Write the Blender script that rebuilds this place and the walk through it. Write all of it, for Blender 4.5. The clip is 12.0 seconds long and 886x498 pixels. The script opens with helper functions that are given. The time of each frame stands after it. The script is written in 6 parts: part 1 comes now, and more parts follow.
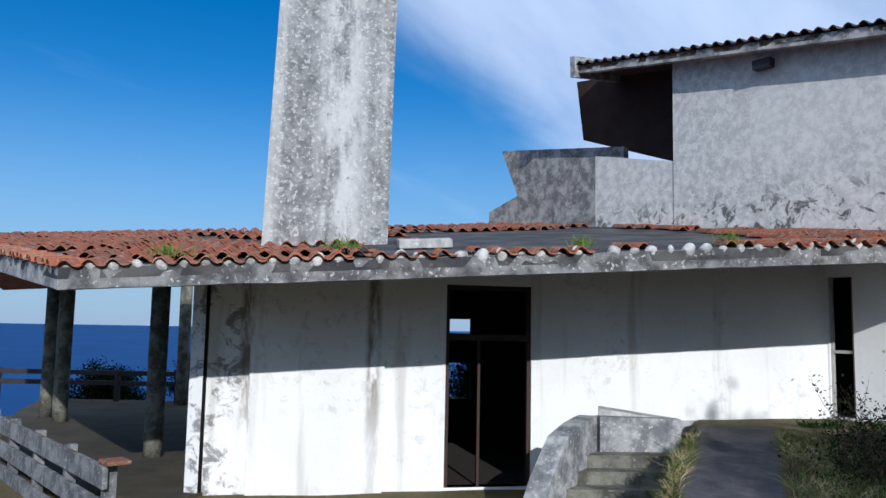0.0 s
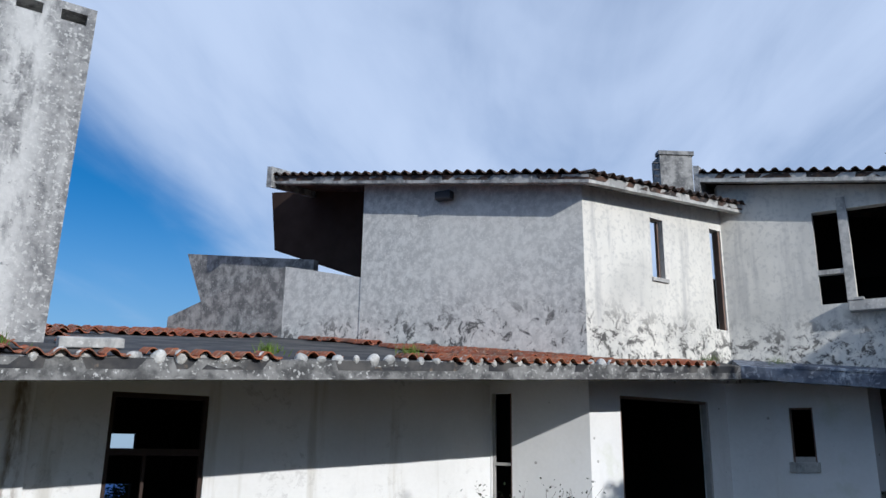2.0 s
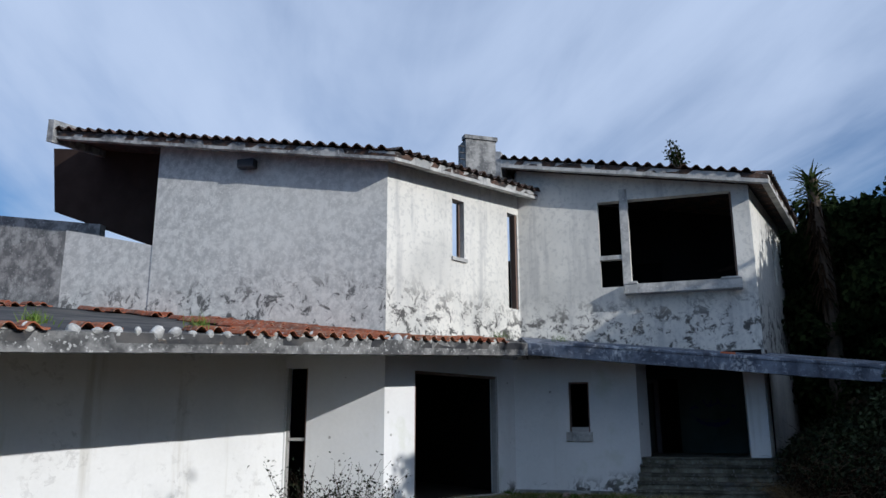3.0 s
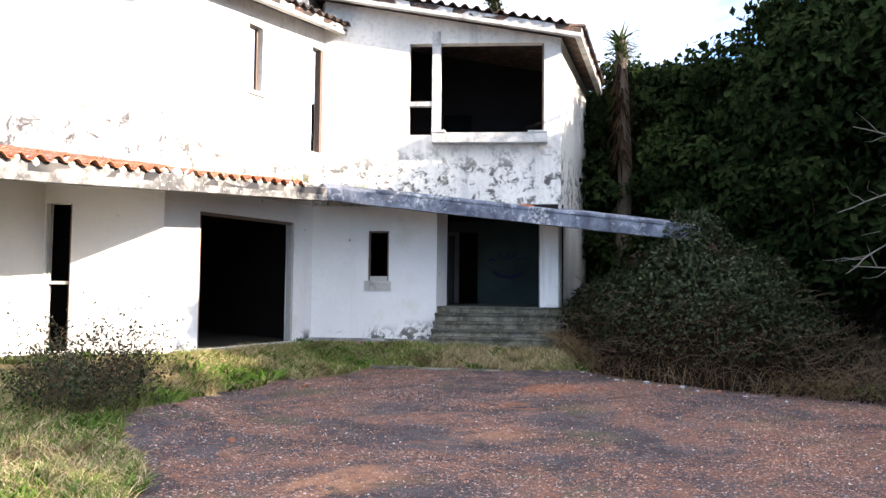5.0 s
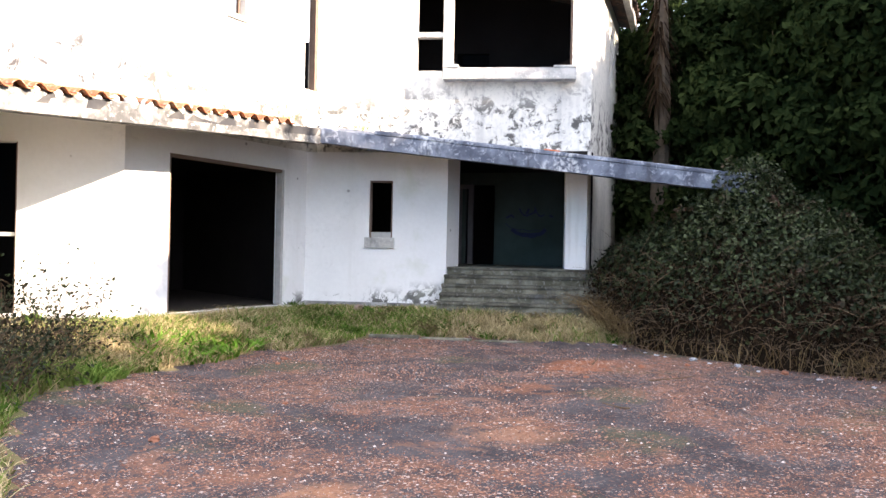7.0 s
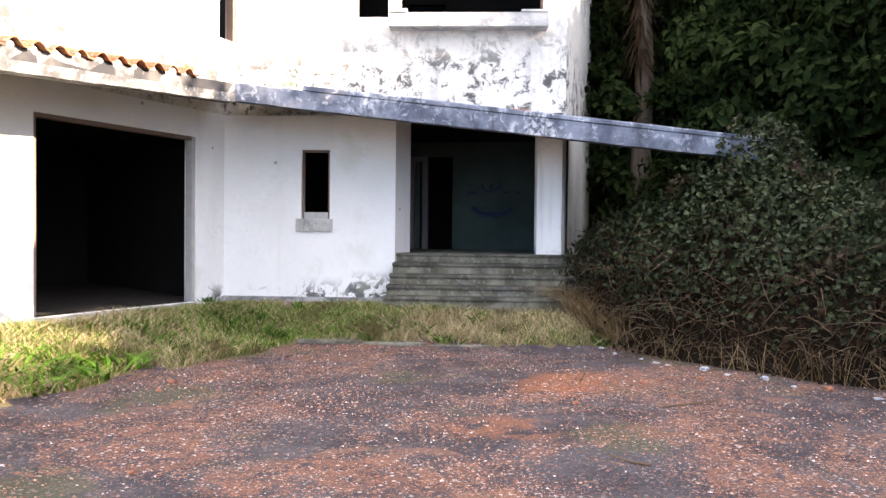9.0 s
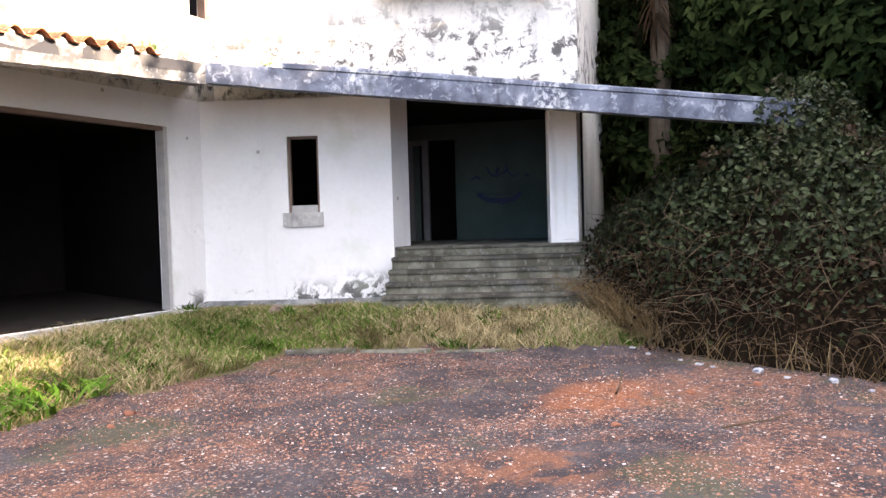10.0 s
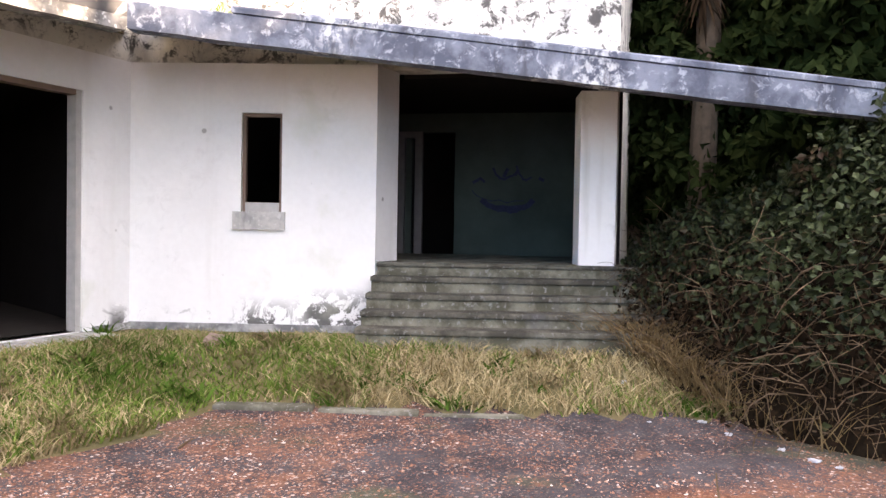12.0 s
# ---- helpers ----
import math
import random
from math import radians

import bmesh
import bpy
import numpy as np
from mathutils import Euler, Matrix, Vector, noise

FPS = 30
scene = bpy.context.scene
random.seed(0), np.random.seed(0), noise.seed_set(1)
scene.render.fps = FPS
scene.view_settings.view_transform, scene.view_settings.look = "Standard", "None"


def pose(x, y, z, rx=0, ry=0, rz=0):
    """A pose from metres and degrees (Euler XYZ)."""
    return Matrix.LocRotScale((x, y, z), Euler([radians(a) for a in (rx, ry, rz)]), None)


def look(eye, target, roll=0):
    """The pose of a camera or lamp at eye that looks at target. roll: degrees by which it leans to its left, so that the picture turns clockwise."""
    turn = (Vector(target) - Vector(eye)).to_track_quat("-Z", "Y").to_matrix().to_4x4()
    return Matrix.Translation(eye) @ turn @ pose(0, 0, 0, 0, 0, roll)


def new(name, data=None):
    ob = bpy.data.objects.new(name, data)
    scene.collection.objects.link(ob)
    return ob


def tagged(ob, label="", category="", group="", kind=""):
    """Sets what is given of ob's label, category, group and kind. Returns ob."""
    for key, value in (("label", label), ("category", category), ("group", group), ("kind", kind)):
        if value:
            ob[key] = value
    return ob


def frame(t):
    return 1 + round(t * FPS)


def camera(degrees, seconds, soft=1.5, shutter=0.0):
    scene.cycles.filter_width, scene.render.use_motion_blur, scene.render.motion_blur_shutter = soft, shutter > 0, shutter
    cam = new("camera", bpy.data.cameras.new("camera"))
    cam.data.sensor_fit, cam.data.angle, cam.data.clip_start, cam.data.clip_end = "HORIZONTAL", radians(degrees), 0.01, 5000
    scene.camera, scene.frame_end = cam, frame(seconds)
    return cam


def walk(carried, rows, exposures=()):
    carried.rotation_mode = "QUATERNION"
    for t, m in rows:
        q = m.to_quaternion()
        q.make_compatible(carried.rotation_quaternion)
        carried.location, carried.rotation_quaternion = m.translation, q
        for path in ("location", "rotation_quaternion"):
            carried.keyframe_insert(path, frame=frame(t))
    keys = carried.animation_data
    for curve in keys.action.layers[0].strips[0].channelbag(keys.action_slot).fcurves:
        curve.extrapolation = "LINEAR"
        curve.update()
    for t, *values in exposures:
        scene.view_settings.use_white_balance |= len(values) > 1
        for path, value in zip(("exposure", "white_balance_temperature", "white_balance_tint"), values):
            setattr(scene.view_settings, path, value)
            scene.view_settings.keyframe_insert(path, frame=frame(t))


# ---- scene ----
cam = camera(60.0, 12.0)
PATH = [
    (0, (0.029, -1.809, 1.784), (-0.005, 0.18, 1.986), 1.1),
    (0.5, (0.023, -1.741, 1.749), (0.09, 0.233, 2.064), 0.3),
    (1, (0.007, -1.68, 1.709), (0.308, 0.245, 2.162), 0.6),
    (1.5, (-0.019, -1.639, 1.676), (0.478, 0.224, 2.205), 1.3),
    (2, (-0.023, -1.618, 1.655), (0.715, 0.169, 2.169), 0.8),
    (2.5, (0.044, -1.613, 1.644), (1.014, 0.057, 2.162), 0.2),
    (3, (0.185, -1.629, 1.637), (1.353, -0.071, 2.095), -0.2),
    (3.5, (0.371, -1.599, 1.614), (1.741, -0.197, 2.01), 0.1),
    (5.5, (1.46, -0.838, 1.411), (3.036, 0.394, 1.45), 0.8),
    (6, (1.884, -0.541, 1.383), (3.49, 0.651, 1.404), 0.6),
    (6.5, (2.375, -0.191, 1.361), (3.935, 1.06, 1.385), -1.3),
    (7, (2.891, 0.17, 1.347), (4.409, 1.473, 1.349), 1.2),
    (7.5, (3.401, 0.55, 1.341), (4.995, 1.758, 1.315), -1.4),
    (9.5, (5.477, 2.067, 1.373), (7.057, 3.293, 1.328), 0.9),
    (10, (5.989, 2.458, 1.376), (7.563, 3.69, 1.304), -1.6),
    (10.5, (6.51, 2.866, 1.382), (8.04, 4.15, 1.271), 0.7),
    (11, (7.016, 3.281, 1.387), (8.588, 4.511, 1.263), -0.9),
    (11.5, (7.511, 3.724, 1.393), (9.068, 4.972, 1.25), -0.9),
    (12, (7.994, 4.171, 1.396), (9.591, 5.374, 1.346), 1.0),
]
EXPOSURES = [(0.0, -0.1, 5500, 12), (2.0, -0.22, 5650, 12), (3.0, -0.32, 5650, 12), (3.7, -0.38, 5700, 12), (5.3, 2.36, 7150, 20), (7.7, 2.5, 7400, 21), (9.5, 2.76, 7700, 24), (12.0, 2.92, 8300, 27)]
walk(cam, [(t, look(eye, target, roll)) for t, eye, target, roll in PATH], EXPOSURES)

# ---- world, sun, exposure ----
SUN_H, SUN_EL = (0.259, -0.966), 23.2
world = bpy.data.worlds.new("world")
scene.world = world
world.use_nodes = True
wn, wl = world.node_tree.nodes, world.node_tree.links
wn.clear()
sky = wn.new("ShaderNodeTexSky")
sky.sky_type, sky.sun_disc = "NISHITA", False
sky.sun_elevation, sky.sun_rotation = radians(SUN_EL), math.atan2(SUN_H[0], SUN_H[1])
sky.altitude, sky.air_density, sky.dust_density, sky.ozone_density = 60, 1.0, 0.15, 3.0
wtc = wn.new("ShaderNodeTexCoord")
def wmath(op, x, y=None, z=None):
    t = wn.new("ShaderNodeMath")
    t.operation = op
    for k, v in enumerate((x, y, z)):
        if isinstance(v, (int, float)):
            t.inputs[k].default_value = v
        elif v is not None:
            wl.new(v, t.inputs[k])
    return t.outputs["Value"]


def wstep(v, lo, hi, a=0.0, b=1.0):
    r = wn.new("ShaderNodeMapRange")
    r.interpolation_type = "SMOOTHSTEP"
    for key, k in (("From Min", lo), ("From Max", hi), ("To Min", a), ("To Max", b)):
        r.inputs[key].default_value = k
    wl.new(v, r.inputs["Value"])
    return r.outputs["Result"]


def wcirrus(scale, lengthwise, crosswise, rough, distort):
    cmb = wn.new("ShaderNodeCombineXYZ")
    wl.new(wmath("MULTIPLY", w_along, lengthwise), cmb.inputs["X"])
    wl.new(wmath("MULTIPLY", w_cross, crosswise), cmb.inputs["Y"])
    t = wn.new("ShaderNodeTexNoise")
    for key, v in (("Scale", scale), ("Detail", 7), ("Roughness", rough), ("Distortion", distort)):
        t.inputs[key].default_value = v
    wl.new(cmb.outputs["Vector"], t.inputs["Vector"])
    return t.outputs["Fac"]


# a high sheet of cirrus drawn out along one wind direction
wsep = wn.new("ShaderNodeSeparateXYZ")
wl.new(wtc.outputs["Generated"], wsep.inputs["Vector"])
w_up = wmath("ADD", wmath("MAXIMUM", wsep.outputs["Z"], 0.0), 0.05)
w_px, w_py = wmath("DIVIDE", wsep.outputs["X"], w_up), wmath("DIVIDE", wsep.outputs["Y"], w_up)
WIND = radians(62)
w_along = wmath("ADD", wmath("MULTIPLY", w_px, math.cos(WIND)), wmath("MULTIPLY", w_py, math.sin(WIND)))
w_cross = wmath("SUBTRACT", wmath("MULTIPLY", w_px, math.sin(WIND)), wmath("MULTIPLY", w_py, math.cos(WIND)))
w_sheet = wmath("MULTIPLY", wstep(w_cross, -1.75, -0.75), wstep(w_cross, 1.2, 2.4, 1.0, 0.12))
w_noise = wmath("ADD", wmath("MULTIPLY", wcirrus(0.9, 0.45, 1.25, 0.5, 0.6), 0.75), wmath("MULTIPLY", wcirrus(2.2, 0.5, 1.7, 0.55, 0.5), 0.25))
w_dens = wmath("MULTIPLY_ADD", wmath("SUBTRACT", w_noise, 0.5), 2.0, wmath("MULTIPLY", w_sheet, 0.95))
w_cover = wstep(w_dens, 0.08, 1.15, 0.0, 0.93)
wmix = wn.new("ShaderNodeMix")
wmix.data_type = "RGBA"
wmix.inputs["B"].default_value = (14.4, 16.2, 18.8, 1)
wl.new(w_cover, wmix.inputs["Factor"])
wbg = wn.new("ShaderNodeBackground")
wbg.inputs["Strength"].default_value = 0.05
wout = wn.new("ShaderNodeOutputWorld")
whs = wn.new("ShaderNodeHueSaturation")
whs.inputs["Saturation"].default_value, whs.inputs["Value"].default_value = 1.4, 1.95
wl.new(sky.outputs["Color"], whs.inputs["Color"])
wl.new(whs.outputs["Color"], wmix.inputs["A"])
# pale haze low over the sea
whaze = wn.new("ShaderNodeMapRange")
whaze.interpolation_type = "SMOOTHSTEP"
whaze.inputs["From Min"].default_value, whaze.inputs["From Max"].default_value = -0.02, 0.32
whaze.inputs["To Min"].default_value, whaze.inputs["To Max"].default_value = 0.85, 0.0
wl.new(wsep.outputs["Z"], whaze.inputs["Value"])
wmix2 = wn.new("ShaderNodeMix")
wmix2.data_type = "RGBA"
wmix2.inputs["B"].default_value = (6.4, 9.6, 13.0, 1)
wl.new(whaze.outputs["Result"], wmix2.inputs["Factor"])
wl.new(wmix.outputs["Result"], wmix2.inputs["A"])
wl.new(wmix2.outputs["Result"], wbg.inputs["Color"])
wl.new(wbg.outputs["Background"], wout.inputs["Surface"])

sun_data = bpy.data.lights.new("sun", "SUN")
sun_data.energy, sun_data.angle, sun_data.color = 4.2, radians(0.53), (1.0, 0.92, 0.78)
sun = new("sun", sun_data)
ce = math.cos(radians(SUN_EL))
sun.matrix_world = look((SUN_H[0] * ce * 60, SUN_H[1] * ce * 60, math.sin(radians(SUN_EL)) * 60), (0, 0, 0))


# ---- materials ----
class Mat:
    """A small builder for node materials in object space."""

    def __init__(self, name, rough=0.85, metal=0.0, spec=0.3):
        self.m = bpy.data.materials.new(name)
        self.m.use_nodes = True
        self.n, self.l = self.m.node_tree.nodes, self.m.node_tree.links
        self.b = self.n["Principled BSDF"]
        self.b.inputs["Roughness"].default_value = rough
        self.b.inputs["Metallic"].default_value = metal
        self.b.inputs["Specular IOR Level"].default_value = spec
        geo = self.n.new("ShaderNodeNewGeometry")
        self.pos = geo.outputs["Position"]
        self.island = geo.outputs["Random Per Island"]
        info = self.n.new("ShaderNodeObjectInfo")
        self.rnd = info.outputs["Random"]

    def noise(self, scale, detail=4, rough=0.55, stretch=None, distort=0.0):
        t = self.n.new("ShaderNodeTexNoise")
        t.inputs["Scale"].default_value, t.inputs["Detail"].default_value = scale, detail
        t.inputs["Roughness"].default_value, t.inputs["Distortion"].default_value = rough, distort
        v = self.pos
        if stretch:
            mp = self.n.new("ShaderNodeMapping")
            mp.inputs["Scale"].default_value = stretch
            self.l.new(v, mp.inputs["Vector"])
            v = mp.outputs["Vector"]
        self.l.new(v, t.inputs["Vector"])
        return t.outputs["Fac"]

    def voronoi(self, scale, feature="F1"):
        t = self.n.new("ShaderNodeTexVoronoi")
        t.feature = feature
        t.inputs["Scale"].default_value = scale
        self.l.new(self.pos, t.inputs["Vector"])
        return t.outputs["Distance"], t.outputs.get("Color")

    def height(self, lo, hi, a=0.0, b=1.0):
        sep = self.n.new("ShaderNodeSeparateXYZ")
        self.l.new(self.pos, sep.inputs["Vector"])
        return self.step(sep.outputs["Z"], lo, hi, a, b)

    def band(self, centre, half, soft):
        """1 within half of a place along x, fading over soft."""
        sep = self.n.new("ShaderNodeSeparateXYZ")
        self.l.new(self.pos, sep.inputs["Vector"])
        a = self.step(sep.outputs["X"], centre - half - soft, centre - half)
        return self.math("MULTIPLY", a, self.step(sep.outputs["X"], centre + half, centre + half + soft, 1.0, 0.0))

    def step(self, value, lo, hi, a=0.0, b=1.0):
        r = self.n.new("ShaderNodeMapRange")
        r.interpolation_type = "SMOOTHSTEP"
        for key, v in (("From Min", lo), ("From Max", hi), ("To Min", a), ("To Max", b)):
            r.inputs[key].default_value = v
        self.l.new(value, r.inputs["Value"])
        return r.outputs["Result"]

    def math(self, op, a, b):
        t = self.n.new("ShaderNodeMath")
        t.operation = op
        t.use_clamp = True
        for k, v in enumerate((a, b)):
            if isinstance(v, (int, float)):
                t.inputs[k].default_value = v
            else:
                self.l.new(v, t.inputs[k])
        return t.outputs["Value"]

    def mix(self, fac, a, b, blend="MIX"):
        t = self.n.new("ShaderNodeMix")
        t.data_type, t.blend_type = "RGBA", blend
        for key, v in (("Factor", fac), ("A", a), ("B", b)):
            if isinstance(v, tuple):
                t.inputs[key].default_value = (*v, 1)
            elif isinstance(v, (int, float)):
                t.inputs[key].default_value = v
            else:
                self.l.new(v, t.inputs[key])
        return t.outputs["Result"]

    def vary(self, colour, value, lo=0.75, hi=1.2):
        """Brightness variation by a value of 0 to 1."""
        t = self.n.new("ShaderNodeHueSaturation")
        self.l.new(self.step(value, 0.0, 1.0, lo, hi), t.inputs["Value"])
        if isinstance(colour, tuple):
            t.inputs["Color"].default_value = (*colour, 1)
        else:
            self.l.new(colour, t.inputs["Color"])
        return t.outputs["Color"]

    def done(self, colour, bump=None, strength=0.4, distance=0.01):
        if isinstance(colour, tuple):
            self.b.inputs["Base Color"].default_value = (*colour, 1)
        else:
            self.l.new(colour, self.b.inputs["Base Color"])
        if bump is not None:
            t = self.n.new("ShaderNodeBump")
            t.inputs["Strength"].default_value, t.inputs["Distance"].default_value = strength, distance
            self.l.new(bump, t.inputs["Height"])
            self.l.new(t.outputs["Normal"], self.b.inputs["Normal"])
        return self.m


def mat_plaster(name="white_plaster", mouldy_foot=False):
    """White lime-painted render: faint clouds, grey runs, small black mould spots."""
    k = Mat(name, 0.9)
    big, fine = k.noise(0.7, 4), k.noise(14, 5)
    runs = k.noise(1.0, 4, 0.6, (2.6, 2.6, 0.22))
    spots = k.noise(2.4, 6, 0.72, None, 0.4)
    c = k.mix(k.step(big, 0.35, 0.75), (0.87, 0.87, 0.86), (0.80, 0.80, 0.79))
    c = k.mix(k.step(runs, 0.55, 0.74, 0, 0.12 if mouldy_foot else 0.5), c, (0.45, 0.42, 0.35))
    patch = k.math("MULTIPLY", k.step(k.noise(0.55, 3), 0.50, 0.62), k.step(k.noise(4.5, 7, 0.72, None, 0.5), 0.52, 0.62))
    c = k.mix(k.math("MULTIPLY", patch, 0.1 if mouldy_foot else 0.25), c, (0.20, 0.19, 0.18))
    if mouldy_foot:
        # black mould creeping up beside the steps, by the garage and in a few blots between
        rough_edge = k.noise(4.2, 8, 0.74, None, 0.6)
        for at, half, soft, top in ((14.42, 0.16, 0.16, 0.75), (13.93, 0.12, 0.14, 0.62), (12.86, 0.07, 0.10, 0.55), (9.3, 0.1, 0.3, 0.4)):
            blot = k.math("MULTIPLY", k.band(at, half, soft), k.height(top - 0.35, top, 1.0, 0.0))
            c = k.mix(k.math("MULTIPLY", k.step(rough_edge, 0.47, 0.53), k.math("MULTIPLY", blot, 0.95)), c, (0.08, 0.08, 0.075))
        c = k.mix(k.math("MULTIPLY", k.step(rough_edge, 0.60, 0.66), k.height(0.3, 0.5, 0.7, 0.0)), c, (0.12, 0.12, 0.11))
        # small pocks and a green tinge here and there
        dist, col = k.voronoi(2.1)
        c = k.mix(k.step(dist, 0.075, 0.045, 0.0, 0.7), c, (0.27, 0.26, 0.24))
        c = k.mix(k.math("MULTIPLY", k.step(k.noise(0.9, 5, 0.6), 0.58, 0.70), 0.35), c, (0.62, 0.65, 0.52))
    else:
        # the damp corner by the terrace and two brown runs from the eave
        damp = k.math("MULTIPLY", k.band(-3.95, 0.35, 0.2), k.step(k.noise(3.0, 7, 0.72, None, 0.4), 0.50, 0.60))
        c = k.mix(k.math("MULTIPLY", damp, 0.8), c, (0.13, 0.125, 0.12))
        for at in (-3.46, -1.36):
            run = k.math("MULTIPLY", k.band(at, 0.05, 0.12), k.step(k.noise(2.0, 5, 0.7, (2, 2, 0.5)), 0.38, 0.60))
            c = k.mix(k.math("MULTIPLY", run, k.height(-0.9, 1.6, 0.25, 0.9)), c, (0.16, 0.11, 0.06))
    c = k.mix(k.math("MULTIPLY", k.step(spots, 0.70, 0.74), 0.7), c, (0.09, 0.085, 0.08))
    c = k.mix(k.step(fine, 0.3, 0.7, 0, 0.07), c, (0.50, 0.49, 0.47))
    return k.done(c, k.noise(60, 3), 0.25, 0.004)


def mat_upper_plaster():
    """The same paint higher up, greyed by lichen and with a band of mould above the roof."""
    k = Mat("weathered_plaster", 0.92)
    big, fine = k.noise(0.5, 4), k.noise(9, 6, 0.65)
    runs = k.noise(1.0, 5, 0.6, (3.2, 3.2, 0.3))
    c = k.mix(k.step(big, 0.4, 0.7), (0.74, 0.72, 0.66), (0.58, 0.57, 0.53))
    c = k.mix(k.step(runs, 0.5, 0.72, 0, 0.5), c, (0.36, 0.36, 0.36))
    c = k.mix(k.step(fine, 0.5, 0.62, 0, 0.35), c, (0.38, 0.38, 0.37))
    spots = k.math("MULTIPLY", k.step(k.noise(3.4, 8, 0.78, None, 0.5), 0.50, 0.57), k.math("MULTIPLY", k.height(4.0, 5.1, 0.95, 0.0), k.height(3.2, 3.5)))
    c = k.mix(spots, c, (0.07, 0.068, 0.065))
    return k.done(c, k.noise(40, 4), 0.3, 0.006)


def mat_lichen_plaster():
    """Grey weathered render, mottled all over with pale lichen."""
    k = Mat("lichen_plaster", 0.93)
    m1, m2 = k.noise(6.0, 6, 0.68), k.noise(22, 4, 0.6)
    runs = k.noise(0.8, 4, 0.6, (2.2, 2.2, 0.25))
    c = k.mix(k.step(m1, 0.38, 0.64), (0.42, 0.42, 0.405), (0.62, 0.615, 0.585))
    c = k.mix(k.step(m2, 0.55, 0.66, 0, 0.55), c, (0.76, 0.75, 0.70))
    c = k.mix(k.step(k.noise(0.45, 3), 0.45, 0.66, 0, 0.35), c, (0.72, 0.71, 0.66))
    c = k.mix(k.step(runs, 0.56, 0.76, 0, 0.4), c, (0.72, 0.71, 0.68))
    base = k.math("MULTIPLY", k.step(k.noise(2.8, 8, 0.78, None, 0.5), 0.52, 0.58), k.height(4.3, 5.2, 0.9, 0.0))
    c = k.mix(base, c, (0.06, 0.06, 0.06))
    return k.done(c, m1, 0.35, 0.008)


def mat_chimney():
    """Cement render gone grey, flecked with white lichen, paler down the middle."""
    k = Mat("chimney_render", 0.95)
    m1, m2 = k.noise(5.0, 6, 0.7), k.noise(15, 5, 0.65)
    c = k.mix(k.step(m1, 0.36, 0.64), (0.15, 0.152, 0.155), (0.30, 0.30, 0.295))
    pale = k.math("MULTIPLY", k.band(-2.02, 0.12, 0.5), k.step(k.noise(1.6, 6, 0.65, (1.6, 1.6, 0.5)), 0.38, 0.58))
    c = k.mix(k.math("MULTIPLY", pale, 0.65), c, (0.66, 0.66, 0.64))
    c = k.mix(k.step(m2, 0.54, 0.62, 0, 0.75), c, (0.56, 0.56, 0.54))
    c = k.mix(k.step(k.noise(0.9, 4, 0.6, (1.6, 1.6, 0.16)), 0.48, 0.66, 0, 0.6), c, (0.60, 0.60, 0.58))
    c = k.mix(k.step(k.noise(7, 6, 0.7), 0.60, 0.68, 0, 0.7), c, (0.10, 0.10, 0.105))
    return k.done(c, m2, 0.5, 0.012)


def mat_concrete(name="lichen_concrete", dark=(0.16, 0.165, 0.17), light=(0.42, 0.42, 0.41), white=0.62):
    k = Mat(name, 0.95)
    m1, m2 = k.noise(3.2, 6, 0.65), k.noise(18, 5, 0.6)
    c = k.mix(k.step(m1, 0.38, 0.64), dark, light)
    c = k.mix(k.step(m2, 0.58, 0.66, 0, 0.65), c, (white, white, white * 0.97))
    c = k.mix(k.step(k.noise(1.1, 5, 0.6, (2.5, 2.5, 0.4)), 0.55, 0.7, 0, 0.6), c, (0.09, 0.09, 0.09))
    return k.done(c, m2, 0.5, 0.012)


def mat_scaly_slab():
    """Weathered concrete, ragged white lime scale, black runs; shade's blue-grey put into the colour."""
    k = Mat("slab_concrete", 0.93, 0.0, 0.15)
    m1, m2 = k.noise(2.2, 6, 0.65), k.noise(7.5, 8, 0.74, None, 0.5)
    c = k.mix(k.step(m1, 0.38, 0.64), (0.085, 0.098, 0.13), (0.20, 0.225, 0.275))
    c = k.mix(k.step(m2, 0.53, 0.62, 0, 0.7), c, (0.42, 0.455, 0.51))
    c = k.mix(k.math("MULTIPLY", k.step(k.noise(1.0, 5, 0.6), 0.56, 0.68), k.step(k.noise(12, 6, 0.7), 0.45, 0.56)), c, (0.58, 0.60, 0.62))
    c = k.mix(k.step(k.noise(1.5, 6, 0.65, (2.5, 2.5, 0.5)), 0.54, 0.66, 0, 0.75), c, (0.065, 0.068, 0.08))
    return k.done(c, m2, 0.5, 0.012)


def mat_tile():
    k = Mat("terracotta_tile", 0.9)
    c = k.mix(k.rnd, (0.36, 0.10, 0.045), (0.52, 0.20, 0.09))
    c = k.mix(k.step(k.island, 0.2, 0.9, 0.0, 0.6), c, (0.24, 0.075, 0.04))
    c = k.mix(k.step(k.noise(5, 5, 0.65), 0.52, 0.66, 0, 0.8), c, (0.06, 0.05, 0.04))
    c = k.mix(k.step(k.noise(1.3, 5, 0.6), 0.45, 0.65, 0, 0.55), c, (0.15, 0.10, 0.07))
    c = k.mix(k.step(k.noise(14, 5, 0.6), 0.52, 0.64, 0, 0.65), c, (0.36, 0.31, 0.24))
    return k.done(c, k.noise(40, 3), 0.3, 0.005)


def mat_dark_tile():
    """Roof tiles gone black with lichen."""
    k = Mat("blackened_tile", 0.95)
    c = k.mix(k.step(k.noise(4, 5, 0.65), 0.4, 0.66), (0.045, 0.04, 0.038), (0.12, 0.07, 0.05))
    c = k.mix(k.step(k.noise(16, 4), 0.6, 0.7, 0, 0.6), c, (0.33, 0.32, 0.29))
    return k.done(c, k.noise(40, 3), 0.3, 0.005)


